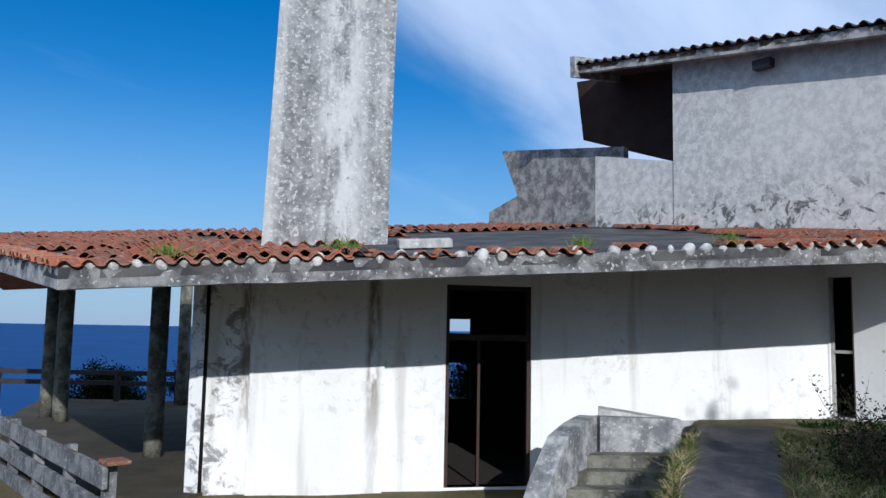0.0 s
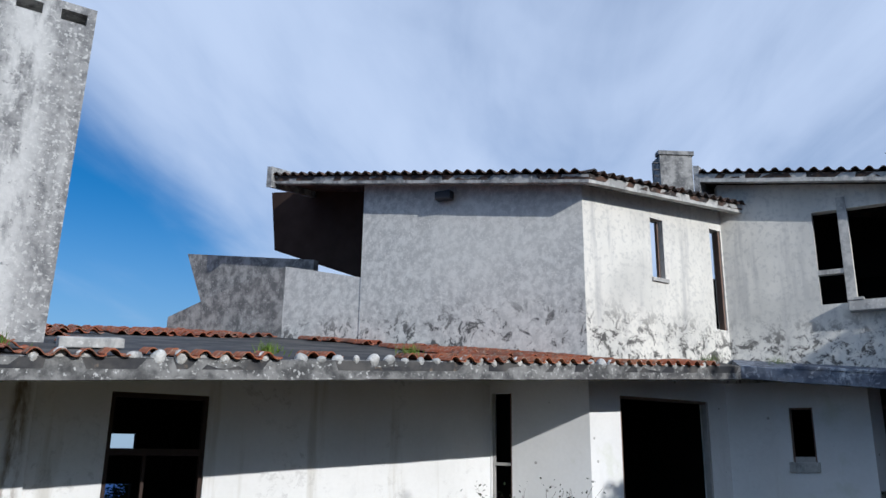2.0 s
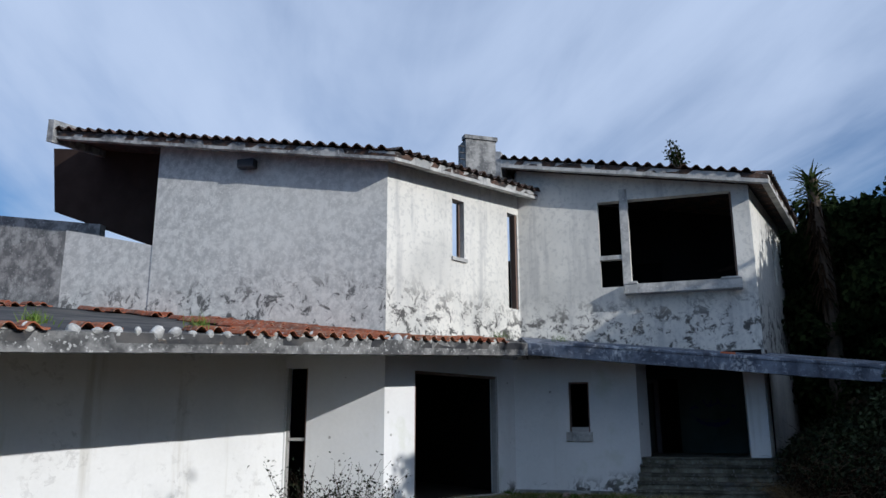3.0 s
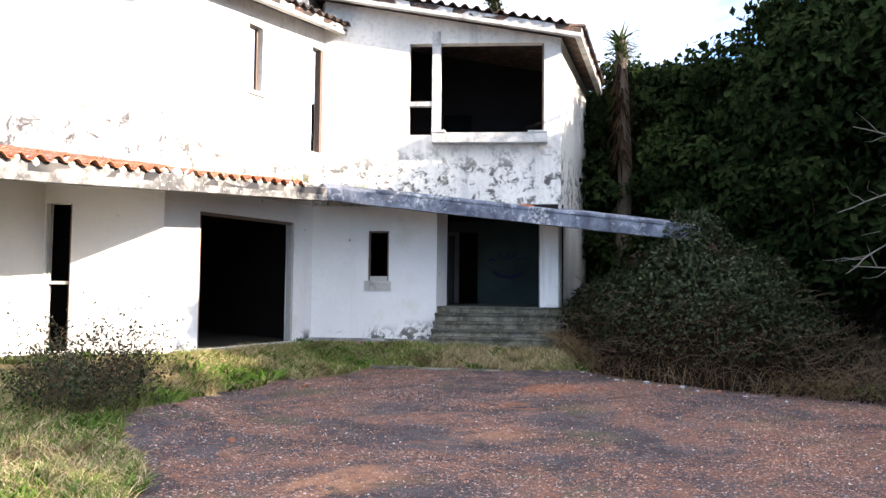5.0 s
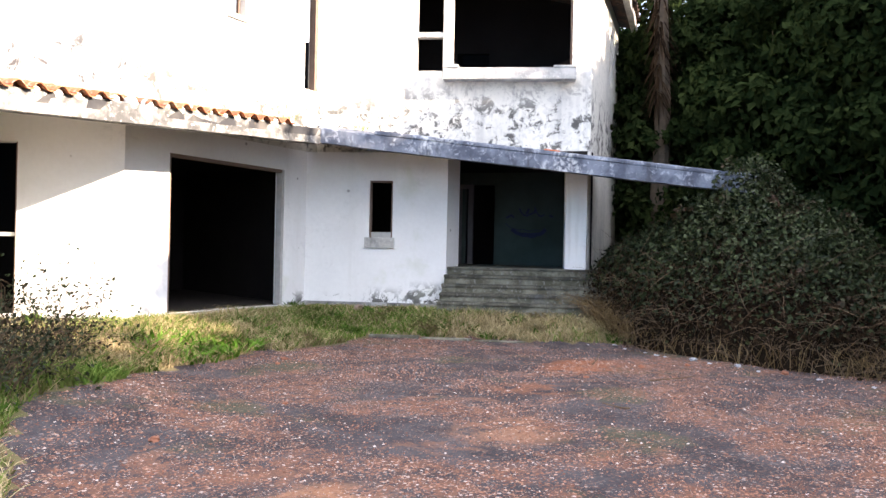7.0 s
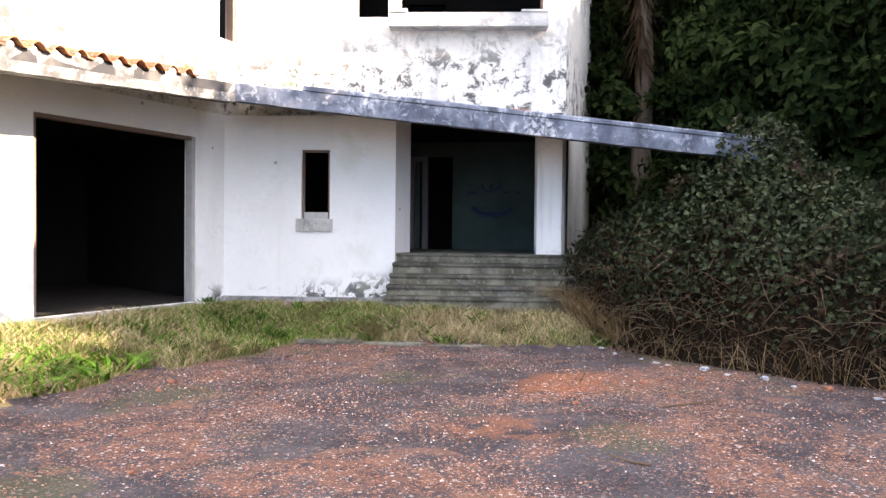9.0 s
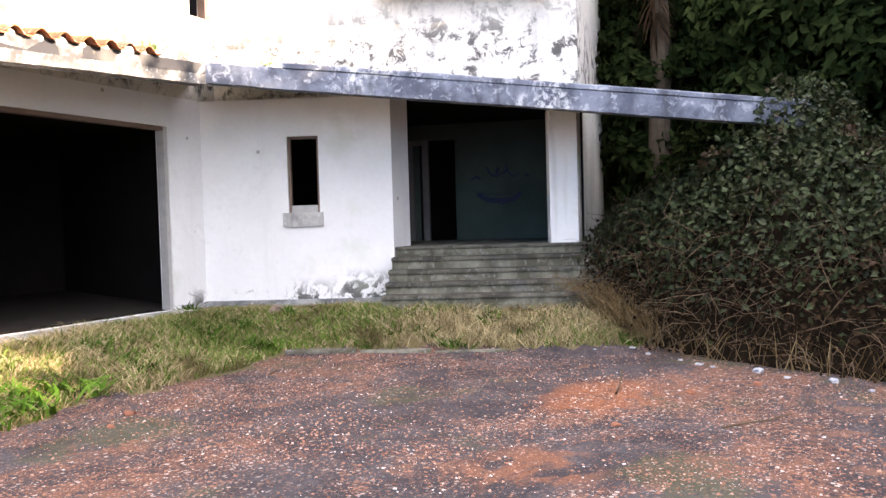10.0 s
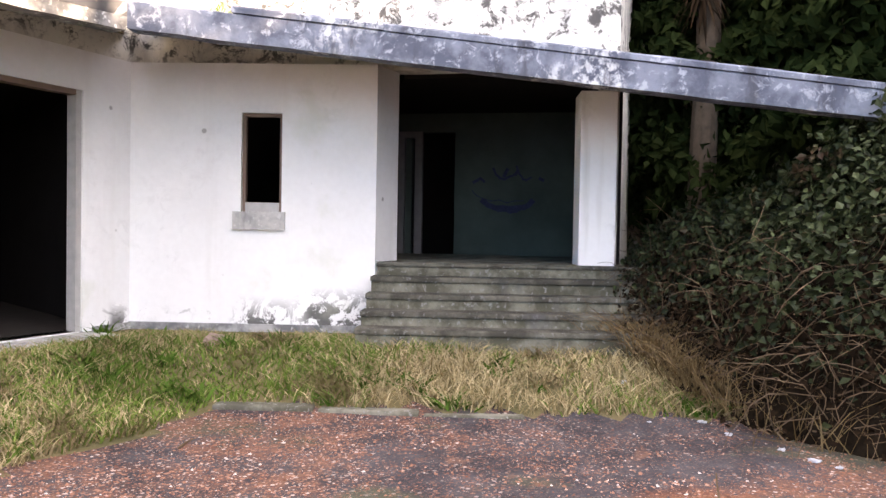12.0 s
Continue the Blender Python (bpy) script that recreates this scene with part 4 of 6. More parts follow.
for u, z in ((1.66, 2.22), (1.56, 2.16), (2.04, 2.26), (2.22, 2.28), (2.60, 2.22)):
    child(part("smudge", stroke([(u, z), (u + rs.uniform(0.03, 0.07), z + rs.uniform(-0.06, 0.10))], rs.uniform(0.03, 0.07)), M_INK), gra)

# steps
steps = thing("porch_steps", "four worn concrete steps up to the porch", "steps", (*(C3 + NB * 0.6), 0.0), "", "")
s_m = on_wall(C3, C3 + DB)
for i, z in enumerate((1.02, 0.86, 0.69, 0.53, 0.38)):
    d0 = 0.23 - 0.29 * i
    u0, back = 0.02 if i == 0 else 0.005 - 0.015 * i, d0 + (0.2 if i == 0 else 0.0)
    bm = box(bmesh.new(), s_m, u0 + 0.01, 3.4, d0 - 0.262, back, -0.3 if i else 0.0, z - 0.062, 0.008)
    riser = part("riser", bm, M_STEP)
    child(riser, steps)
    bm = box(bmesh.new(), s_m, u0, 3.4, d0 - 0.29, back + (0.03 if i else 0.0), z - 0.06, z - 0.012 * (i == 0), 0.016)
    child(part("tread", bm, M_TREAD, None, "worn mossy concrete tread"), steps)

# kerb between the yard and the strip of grass
kerb = thing("kerb", "row of sunken concrete kerb stones", "kerb", (12.6, 9.7, -0.15), "", "structure")
k_a, k_b = Vector((12.0, 9.62)), Vector((13.55, 7.40))
k_m = on_wall(k_a, k_b)
for i in range(3):
    spot = k_a.lerp(k_b, (i * 0.9 + 0.4) / 2.7)
    bm = box(bmesh.new(), k_m @ pose(0.9 * i, 0.015 * (i % 2), ground_z(*spot) + 0.045 - 0.012 * i, 0, 0, 1.2 * (-1) ** i), 0, 0.86, 0, 0.16, -0.2, 0, 0.018)
    child(part("kerb_stone", bm, M_STEP), kerb)

# ---- stairs down to the door, with a folded parapet ----
stairs = thing("garden_steps", "concrete steps down to the door beside a parapet", "steps", (2.6, 9.2, -0.9), "", "")
for i in range(5):
    child(part("step", box(bmesh.new(), on_wall((1.75 - 0.14 * i, 10.28 - 0.36 * i), (3.55 - 0.14 * i, 10.45 - 0.36 * i)), 0.0, 1.8, -0.38, 0.0, -1.3, -0.08 - 0.18 * i, 0.012), M_STEP), stairs)
par = thing("stair_parapet", "low folded concrete parapet with a pale worn top", "parapet", (2.6, 10.2, 0.1), "", "structure")


def ribbon(points, thick, inward):
    """A low wall through (x, y, low, high) points."""
    bm = bmesh.new()
    rings = []
    for x, y, lo, hi in points:
        rings.append([bm.verts.new(v) for v in ((x, y, lo), (x, y, hi), (x + inward[0] * thick, y + inward[1] * thick, hi), (x + inward[0] * thick, y + inward[1] * thick, lo))])
    for a, b in zip(rings, rings[1:]):
        for k in range(4):
            bm.faces.new((a[k], a[(k + 1) % 4], b[(k + 1) % 4], b[k]))
    bm.faces.new(list(reversed(rings[0]))), bm.faces.new(rings[-1])
    bmesh.ops.recalc_face_normals(bm, faces=bm.faces)
    return bm


child(part("parapet_wall", ribbon([(3.58, 10.40, -0.4, 0.42), (2.30, 10.28, -0.6, 0.45)], 0.22, (-0.1, 1.0)), M_CONC), par)
child(part("parapet_wall", ribbon([(2.28, 10.40, -0.9, 0.452), (1.95, 9.75, -1.2, 0.40), (1.66, 9.25, -1.3, 0.27), (1.36, 8.75, -1.3, -0.22), (1.10, 8.2, -1.3, -0.78)], 0.30, (-0.95, 0.25)), M_CONC), par)
child(part("parapet_wall", ribbon([(2.35, 10.66, -0.6, 0.54), (3.58, 10.75, -0.4, 0.36)], 0.5, (0.15, 0.9)), M_SILL), par)
bm = bmesh.new()
PATH_N = 30
for i in range(PATH_N):
    edge = [(Vector((1.80, 5.0)).lerp(Vector((4.2, 11.5)), k / PATH_N), Vector((2.95, 5.0)).lerp(Vector((5.45, 11.5)), k / PATH_N)) for k in (i, i + 1)]
    for f0, f1 in ((0.0, 0.34), (0.34, 0.67), (0.67, 1.0)):
        ring = inner(edge[0][0].lerp(edge[0][1], f0), edge[0][0].lerp(edge[0][1], f1), edge[1][0].lerp(edge[1][1], f1), edge[1][0].lerp(edge[1][1], f0))
        bm.faces.new([bm.verts.new((x, y, ground_z(x, y) + 0.045)) for x, y in ring])
bmesh.ops.remove_doubles(bm, verts=bm.verts, dist=0.001)
rim = bmesh.ops.extrude_face_region(bm, geom=bm.faces[:])
bmesh.ops.translate(bm, vec=(0, 0, -0.2), verts=[v for v in rim["geom"] if isinstance(v, bmesh.types.BMVert)])
bmesh.ops.recalc_face_normals(bm, faces=bm.faces)
tagged(part("path", bm, M_PATH), "dark asphalt garden path", "path", "", "structure")

# ---- terrace ----
flat("floor_terrace", inner(L1L + NA * 0.5, L1L + DA * 0.3, B4, Vector((-6, 25.5)), Vector((-14.5, 25.5)), Vector((-13.0, 21.2)), LC + LD * 6.2 + DA * 0.5, L1L + NA * 0.6 - DA * 0.4), -1.25, -0.99, M_TERRACE, "worn concrete terrace floor, dark and mottled", "floor")


def column(x, y, r, top):
    bm = bmesh.new()
    n = 20
    rings = []
    for z, k in ((-0.99, 1.0), (-0.5, 1.0), (0.4, 0.99), (1.4, 0.99), (top, 1.0)):
        rings.append([bm.verts.new((x + r * k * math.cos(2 * math.pi * i / n), y + r * k * math.sin(2 * math.pi * i / n), z)) for i in range(n)])
    for a, b in zip(rings, rings[1:]):
        for i in range(n):
            bm.faces.new((a[i], a[(i + 1) % n], b[(i + 1) % n], b[i])).smooth = True
    bm.faces.new(list(reversed(rings[0]))), bm.faces.new(rings[-1])
    return bm


for x, y, r in ((-6.15, 14.25, 0.19), (-10.75, 19.4, 0.20), (-11.6, 20.25, 0.17), (-9.15, 24.3, 0.2)):
    q = Vector((x, y)) - E0
    ob = part("terrace_column", column(x, y, r, roof_low(x, y) - 0.15 if y < 23 else 3.0), M_STEP)
    tagged(ob, "round concrete terrace column, sunlit below", "column", "terrace columns")

M_RAIL = mat_plain("tarred_wood", (0.035, 0.030, 0.028), 0.8, 0.5, 1.4, 8)
rail = thing("terrace_railing", "dark weathered terrace railing against the sea", "railing", (-10, 24.9, -1.0))
for z in (0.0, -0.35):
    child(part("rail", box(bmesh.new(), pose(0, 0, 0), -16, -5, 24.9, 25.0, z - 0.1, z + 0.06, 0.01), M_RAIL), rail)
for i in range(6):
    child(part("post", box(bmesh.new(), pose(0, 0, 0), -15.9 + 2.1 * i, -15.75 + 2.1 * i, 24.84, 25.06, -1.0, 0.08, 0.01), M_RAIL), rail)

M_FENCE = mat_concrete("fence_concrete", (0.10, 0.105, 0.11), (0.26, 0.26, 0.26), 0.50)
# concrete plank fence by the lower court
fence = thing("plank_fence", "weathered concrete plank fence with lichen", "fence", (-6, 9.8, -1.0))
f_m = on_wall((-9.2, 13.4), (-4.25, 7.75))
f_len = math.hypot(4.95, 5.65)
for z0, z1 in ((-0.28, 0.0), (-0.68, -0.42), (-1.05, -0.82)):
    child(part("plank", box(bmesh.new(), f_m, 0, f_len, 0.0, 0.07, z0, z1, 0.012), M_FENCE), fence)
for i in range(5):
    u = f_len - 0.12 - 1.75 * i
    child(part("post", box(bmesh.new(), f_m, u - 0.14, u, 0.07, 0.22, -1.2, 0.02, 0.012), M_FENCE), fence)
child(part("cap_tile", box(bmesh.new(), f_m, f_len - 0.2, f_len + 0.14, 0.0, 0.3, 0.02, 0.07, 0.015), M_TILE, None, "broken terracotta cap"), fence)


# ---- roof tiles ----
PITCH = 0.28


def tile_mesh(name, length, material, lift=0.0):
    """One S-shaped clay tile: a raised barrel and a shallow pan, with thickness."""
    n = 8
    prof = []
    for i in range(n + 1):
        x = i / n * PITCH
        z = 0.072 * math.sin(math.pi * min(1.0, x / (PITCH * 0.62))) if x < PITCH * 0.62 else -0.018 * math.sin(math.pi * (x - PITCH * 0.62) / (PITCH * 0.38))
        prof.append((x * 1.06, z))
    vs, fs = [], []
    for y, k in ((0.0, 0.0), (length, 0.018)):
        for t in (0.0, -0.016):
            vs += [(x, y, z - k + t + 0.035) for x, z in prof]
    m = n + 1
    for i in range(n):
        fs.append((i, i + 1, 2 * m + i + 1, 2 * m + i))
        fs.append((m + i + 1, m + i, 3 * m + i, 3 * m + i + 1))
        fs.append((m + i, m + i + 1, i + 1, i))
        fs.append((2 * m + i, 2 * m + i + 1, 3 * m + i + 1, 3 * m + i))
    fs.append((0, 2 * m, 3 * m, m))
    fs.append((n, m + n, 3 * m + n, 2 * m + n))
    me = bpy.data.meshes.new(name)
    me.from_pydata(vs, [], fs)
    me.materials.append(material)
    for p in me.polygons:
        p.use_smooth = False
    return me


def roof_frame(o, along_d, inward, fn):
    """A frame on a roof plane at o: x along, y up the slope, z off it."""
    p = Vector((o.x, o.y, fn(*o)))
    ex = Vector((along_d.x, along_d.y, fn(*(o + along_d)) - p.z)).normalized()
    ey = Vector((inward.x, inward.y, fn(*(o + inward)) - p.z))
    ez = ex.cross(ey).normalized()
    ey = ez.cross(ex)
    m = Matrix((ex, ey, ez)).transposed().to_4x4()
    m.translation = p
    return m


rt = random.Random(4)
TILE, DTILE = tile_mesh("roof_tile", 0.44, M_TILE), tile_mesh("blackened_roof_tile", 0.44, M_DTILE)


def lay_row(roof, me, o, d, inward, fn, count, keep, v=0.0, out=-0.07, wob=1.0):
    base = roof_frame(o, d, inward, fn)
    back = Matrix.Translation(-roof.location)
    for i in range(count):
        if keep(i):
            m = base @ pose(i * PITCH, v + out + rt.uniform(-0.015, 0.015) * wob, 0.004 + rt.uniform(0, 0.008), rt.uniform(-1, 1) * wob, rt.uniform(-1.5, 1.5) * wob, rt.uniform(-2, 2) * wob)
            share("roof_tile", me, roof, back @ m)


def eave_keep(i):
    u = -14.15 + i * PITCH
    if u > 2.35 or -7.05 < u < -4.5:
        return False
    return noise.noise((u * 1.3, 0.3, 5)) > -0.42


N_EAVE = int(17.2 / PITCH)
lay_row(lower_roof, TILE, LC, DA, -NA, roof_low, N_EAVE, eave_keep)
lay_row(lower_roof, TILE, LC, DA, -NA, roof_low, N_EAVE, lambda i: -14.15 + i * PITCH < 2.4 and noise.noise((i * 0.31, 4.3, 5)) > -0.1, 0.38)
lay_row(lower_roof, TILE, LC + LD * 9.8, -LD, Vector((0.75, 0.66)), roof_low, 35, lambda i: noise.noise((i * 0.3, 9.3, 5)) > -0.35)
N_UP = int(8.4 / PITCH)
lay_row(up_roof, DTILE, UL, DD, Vector((0.766, 0.643)), roof_up, N_UP, lambda i: True, 0, -0.08, 0.5)
lay_row(up_roof, DTILE, UC, DA, -NA, roof_up, int(5.4 / PITCH), lambda i: True, 0, -0.08, 0.5)
lay_row(right_roof, DTILE, RL, DB, -NB, roof_right, int((RC - RL).length / PITCH), lambda i: True, 0, -0.08, 0.5)
lay_row(right_roof, DTILE, RC, (RR - RC).normalized(), -NE, roof_right, int((RR - RC).length / PITCH), lambda i: True, 0, -0.08, 0.5)


def field(roof, me, o, d, inward, fn, rows, count, keep, name, label, v0=0.36):
    """All the tiles higher up, joined."""
    base = roof_frame(o, d, inward, fn)
    co = np.array([v.co for v in me.vertices])
    faces = [tuple(p.vertices) for p in me.polygons]
    vs, fs = [], []
    for j in range(rows):
        for i in range(count):
            p = o + d * (i * PITCH) + inward * (v0 + 0.37 * j)
            if not keep(p.x, p.y, i, j):
                continue
            m = np.array(base @ pose(i * PITCH, v0 + 0.37 * j + rt.uniform(-0.03, 0.03), 0.004 + rt.uniform(0, 0.015), rt.uniform(-2, 2), rt.uniform(-3, 3), rt.uniform(-5, 5)))
            k = len(vs)
            vs += (co @ m[:3, :3].T + m[:3, 3]).tolist()
            fs += [tuple(k + a for a in f) for f in faces]
    out = bpy.data.meshes.new(name)
    out.from_pydata(vs, [], fs)
    out.materials.append(me.materials[0])
    ob = new(name, out)
    tagged(ob, label, "", "", "stuff")
    child(ob, roof)
    return ob


def keep_low(x, y, i, j):
    q = Vector((x, y)) - E0
    u, v = q.dot(DA), -q.dot(NA)
    if v > 9.8 or u < -14.1 - (v * 0.57) + 0.2:
        return False
    to_wall = (Vector((x, y)) - C0).dot(Vector((-0.766, -0.643)))
    if to_wall < 0.1 or ((Vector((x, y)) - C0).dot(NA) < 0.15 and u > -0.4):
        return False
    r = noise.noise((u * 0.35, v * 0.55, 2.0)) + 0.35 * noise.noise((u * 1.4, v * 1.4, 8.0))
    if u < -9.2:
        return r > -0.12 or v > 7.5
    if to_wall < 0.75:
        return r > -0.25
    if v > 7.0 and u < -5:
        return r > -0.2
    if u > -3.2:
        return u < 2.3 and r > -0.25
    return v < 0.7 and r > 0.0


field(lower_roof, TILE, LC - DA * 6.3, DA, -NA, roof_low, 26, int(23.6 / PITCH), keep_low, "loose_tiles", "orange tiles, many slipped or gone", 0.74)
field(up_roof, DTILE, UL, DD, Vector((0.766, 0.643)), roof_up, 7, N_UP, lambda x, y, i, j: (Vector((x, y)) - UC).dot(NA) < -0.1, "upper_tiles", "rows of blackened tiles")
field(right_roof, DTILE, RL, DB, -NB, roof_right, 10, int((RC - RL).length / PITCH), lambda x, y, i, j: True, "upper_tiles", "rows of blackened tiles")

# pale mortar lumps under the eave tiles
bm = bmesh.new()
bmesh.ops.create_icosphere(bm, subdivisions=2, radius=0.085)
for v in bm.verts:
    v.co *= 1 + 0.22 * noise.noise(v.co * 14)
    v.co.z *= 0.85
me_lump = bpy.data.meshes.new("mortar_lump")
bm.to_mesh(me_lump)
bm.free()
me_lump.materials.append(mat_concrete("pale_mortar", (0.30, 0.30, 0.29), (0.62, 0.61, 0.58), 0.78))
lump_base = roof_frame(LC, DA, -NA, roof_low)
lump_back = Matrix.Translation(-lower_roof.location)
for i in range(N_EAVE):
    u = -14.15 + i * PITCH
    k = rt.uniform(0.75, 1.15)
    if u < 2.6 and rt.random() > 0.12:
        share("mortar_lump", me_lump, lower_roof, lump_back @ lump_base @ pose((i + 0.31) * PITCH, 0.06 + rt.uniform(-0.02, 0.03), 0.0, rt.uniform(0, 90), rt.uniform(0, 40), rt.uniform(0, 360)) @ Matrix.Diagonal((k, k * 1.2, k * rt.uniform(0.8, 1.2), 1)))

# upright fins where the upper roofs end
bm = prism(bmesh.new(), inner(UL - DD * 0.16 + Vector((-0.1, -0.08)), UL + DD * 0.0 + Vector((-0.1, -0.08)), UL + Vector((1.6, 1.35)), UL - DD * 0.16 + Vector((1.6, 1.35))), lambda x, y: roof_up(x, y) - 0.30, lambda x, y: roof_up(x, y) + 0.26)
child(part("verge", bm, M_CONC, None, "grey concrete verge"), up_roof)
bm = prism(bmesh.new(), inner(RL - DB * 0.14, RL, RL - NB * 3.5, RL - NB * 3.5 - DB * 0.14), lambda x, y: roof_right(x, y) - 0.75, lambda x, y: roof_right(x, y) + 0.22)
child(part("verge", bm, M_CONC, None, "dark concrete verge"), right_roof)
# a broken slab and a loose board on the lower roof
bm = box(bmesh.new(), roof_frame(E0 - DA * 9.7 - NA * 1.6, DA, -NA, roof_low), 0, 0.85, 0, 0.3, 0.02, 0.16, 0.015)
tagged(part("concrete_offcut", bm, M_SILL), "pale concrete offcut lying on the roof felt", "block")
bm = box(bmesh.new(), roof_frame(EAVE_CORNER + DB * 4.05 - NB * 0.35, DB, -NB, roof_slab), 0, 0.3, 0, 0.13, 0.0, 0.09, 0.02)
tagged(part("orange_brick", bm, mat_plain("orange_brick", (0.55, 0.14, 0.05))), "orange brick lying on the porch slab", "brick")
bm = box(bmesh.new(), roof_frame(EAVE_CORNER + DB * 5.7 - NB * 0.5, DB, -NB, roof_slab) @ pose(0, 0, 0, 0, 0, 12), 0, 0.6, 0, 0.07, 0.0, 0.05, 0.01)
tagged(part("loose_board", bm, M_PALETWIG), "pale loose board lying on the porch slab", "board")


# ---- vegetation ----
def mesh_of(name, vs, fs, material):
    me = bpy.data.meshes.new(name)
    me.from_pydata(vs, [], fs)
    me.materials.append(material)
    return me


def leaf_cards(rng, centres, normals, size, spread=0.9, aspect=0.55):
    """Pointed leaves, each folded along its middle: two quads."""
    n = len(centres)
    s = size * rng.uniform(0.6, 1.3, (n, 1))
    a = rng.normal(size=(n, 3)) * spread + normals
    a /= np.linalg.norm(a, axis=1, keepdims=True)
    t = rng.normal(size=(n, 3))
    t -= (t * a).sum(1, keepdims=True) * a
    t /= np.linalg.norm(t, axis=1, keepdims=True)
    b = np.cross(a, t)
    tip, mid = centres + t * s, centres + t * s * 0.45
    left, right = mid + b * s * aspect * 0.5 + a * s * 0.12, mid - b * s * aspect * 0.5 + a * s * 0.12
    vs = np.stack([centres, left, tip, right], 1).reshape(-1, 3)
    k = np.arange(n)[:, None] * 4
    fs = np.concatenate([k + [0, 3, 2], k + [0, 2, 1]], 0)
    return vs, fs


def limb(vs, fs, points, r0, r1, sides=6):
    """A tapered round branch through points."""
    k0 = len(vs)
    n = len(points)
    for i, p in enumerate(points):
        d = (points[min(i + 1, n - 1)] - points[max(i - 1, 0)]).normalized()
        a = d.orthogonal().normalized()
        b = d.cross(a)
        r = r0 + (r1 - r0) * i / (n - 1)
        vs += [tuple(p + (a * math.cos(2 * math.pi * j / sides) + b * math.sin(2 * math.pi * j / sides)) * r) for j in range(sides)]
    for i in range(n - 1):
        for j in range(sides):
            fs.append((k0 + i * sides + j, k0 + i * sides + (j + 1) % sides, k0 + (i + 1) * sides + (j + 1) % sides, k0 + (i + 1) * sides + j))
    fs.append(tuple(k0 + (n - 1) * sides + j for j in range(sides)))


def bent(rng, start, way, length, n=6, wander=0.25, rise=0.0):
    pts, d, p = [start.copy()], way.normalized(), start.copy()
    for _ in range(n):
        d = (d + Vector(rng.normal(size=3)) * wander + Vector((0, 0, rise))).normalized()
        p = p + d * (length / n)
        pts.append(p.copy())
    return pts


def tree_meshes(seed, height, radius, leaves, size, leaf_mat, low=0.15):
    rng = np.random.default_rng(seed)
    vs, fs = [], []
    trunk = bent(rng, Vector((0, 0, -0.3)), Vector((0, 0, 1)), height * 0.82, 7, 0.10)
    limb(vs, fs, trunk, 0.045 * height ** 0.8, 0.03, 8)
    tips = []
    for i in range(15):
        h = rng.uniform(low, 0.95)
        j = min(6, int(h * 7))
        s = trunk[j].lerp(trunk[j + 1], h * 7 - j)
        a = rng.uniform(0, 2 * math.pi)
        reach = radius * (1.15 - 0.6 * h) * rng.uniform(0.6, 1.1)
        pts = bent(rng, s, Vector((math.cos(a), math.sin(a), 0.35 + 0.4 * h)), reach, 5, 0.25, 0.03)
        limb(vs, fs, pts, 0.05, 0.012, 5)
        for q in (2, 3, 4, 5):
            tips.append(pts[q])
            tw = bent(rng, pts[q], Vector(rng.normal(size=3)) + Vector((0, 0, 0.3)), reach * 0.35, 3, 0.3)
            limb(vs, fs, tw, 0.018, 0.006, 4)
            tips.append(tw[-1])
    wood = mesh_of("trunk", vs, fs, M_BARK)
    tips = np.array([tuple(t) for t in tips])
    c = tips[rng.integers(0, len(tips), leaves)] + rng.normal(size=(leaves, 3)) * radius * np.array([0.13, 0.13, 0.10])
    lv, lf = leaf_cards(rng, c, np.tile((0, 0, 0.8), (leaves, 1)), size)
    return wood, mesh_of("crown", lv.tolist(), lf.tolist(), leaf_mat)


def lobed_tree(seed, height, radius, lobes, leaves, size, leaf_mat):
    """A dense evergreen: a trunk, limbs to many rounded sprays and leaves over each spray."""
    rng = np.random.default_rng(seed)
    vs, fs = [], []
    trunk = bent(rng, Vector((0, 0, -0.3)), Vector((0, 0, 1)), height * 0.9, 7, 0.08)
    limb(vs, fs, trunk, 0.04 * height ** 0.8, 0.03, 8)
    cs, ns = [], []
    for i in range(lobes):
        h = 0.10 + 0.86 * ((i + rng.uniform(0, 1)) / lobes)
        reach = radius * (0.95 * math.sin(math.pi * min(1.0, 0.22 + h * 0.72)) ** 0.7) * rng.uniform(0.55, 1.0)
        a = i * 2.4 + rng.uniform(-0.5, 0.5)
        j = min(6, int(h * 6.5))
        q = Vector((trunk[j].x + reach * math.cos(a), trunk[j].y + reach * math.sin(a), height * h))
        s0 = trunk[max(0, j - 1)]
        limb(vs, fs, [s0, s0.lerp(q, 0.5) + Vector(rng.normal(size=3)) * 0.12, q], 0.05, 0.012, 5)
        r = radius * rng.uniform(0.22, 0.46)
        d = rng.normal(size=(leaves, 3)) + (0.3 * math.cos(a), 0.3 * math.sin(a), 0.75)
        d /= np.linalg.norm(d, axis=1, keepdims=True)
        depth = 1 - np.abs(rng.normal(0, 0.16, (leaves, 1)))
        bump = 1 + 0.22 * np.sin(d[:, :1] * 7 + i) * np.cos(d[:, 1:2] * 6 + 2 * i) + 0.12 * np.sin(d[:, 2:] * 11 + i)
        cs.append(np.array(tuple(q)) + d * r * depth * bump * (1.15, 1.15, 0.58))
        ns.append(d)
    c, n = np.concatenate(cs), np.concatenate(ns)
    lv, lf = leaf_cards(rng, c, n * 1.2, size, 0.6, 0.6)
    return mesh_of("trunk", vs, fs, M_BARK), mesh_of("crown", lv.tolist(), lf.tolist(), leaf_mat)


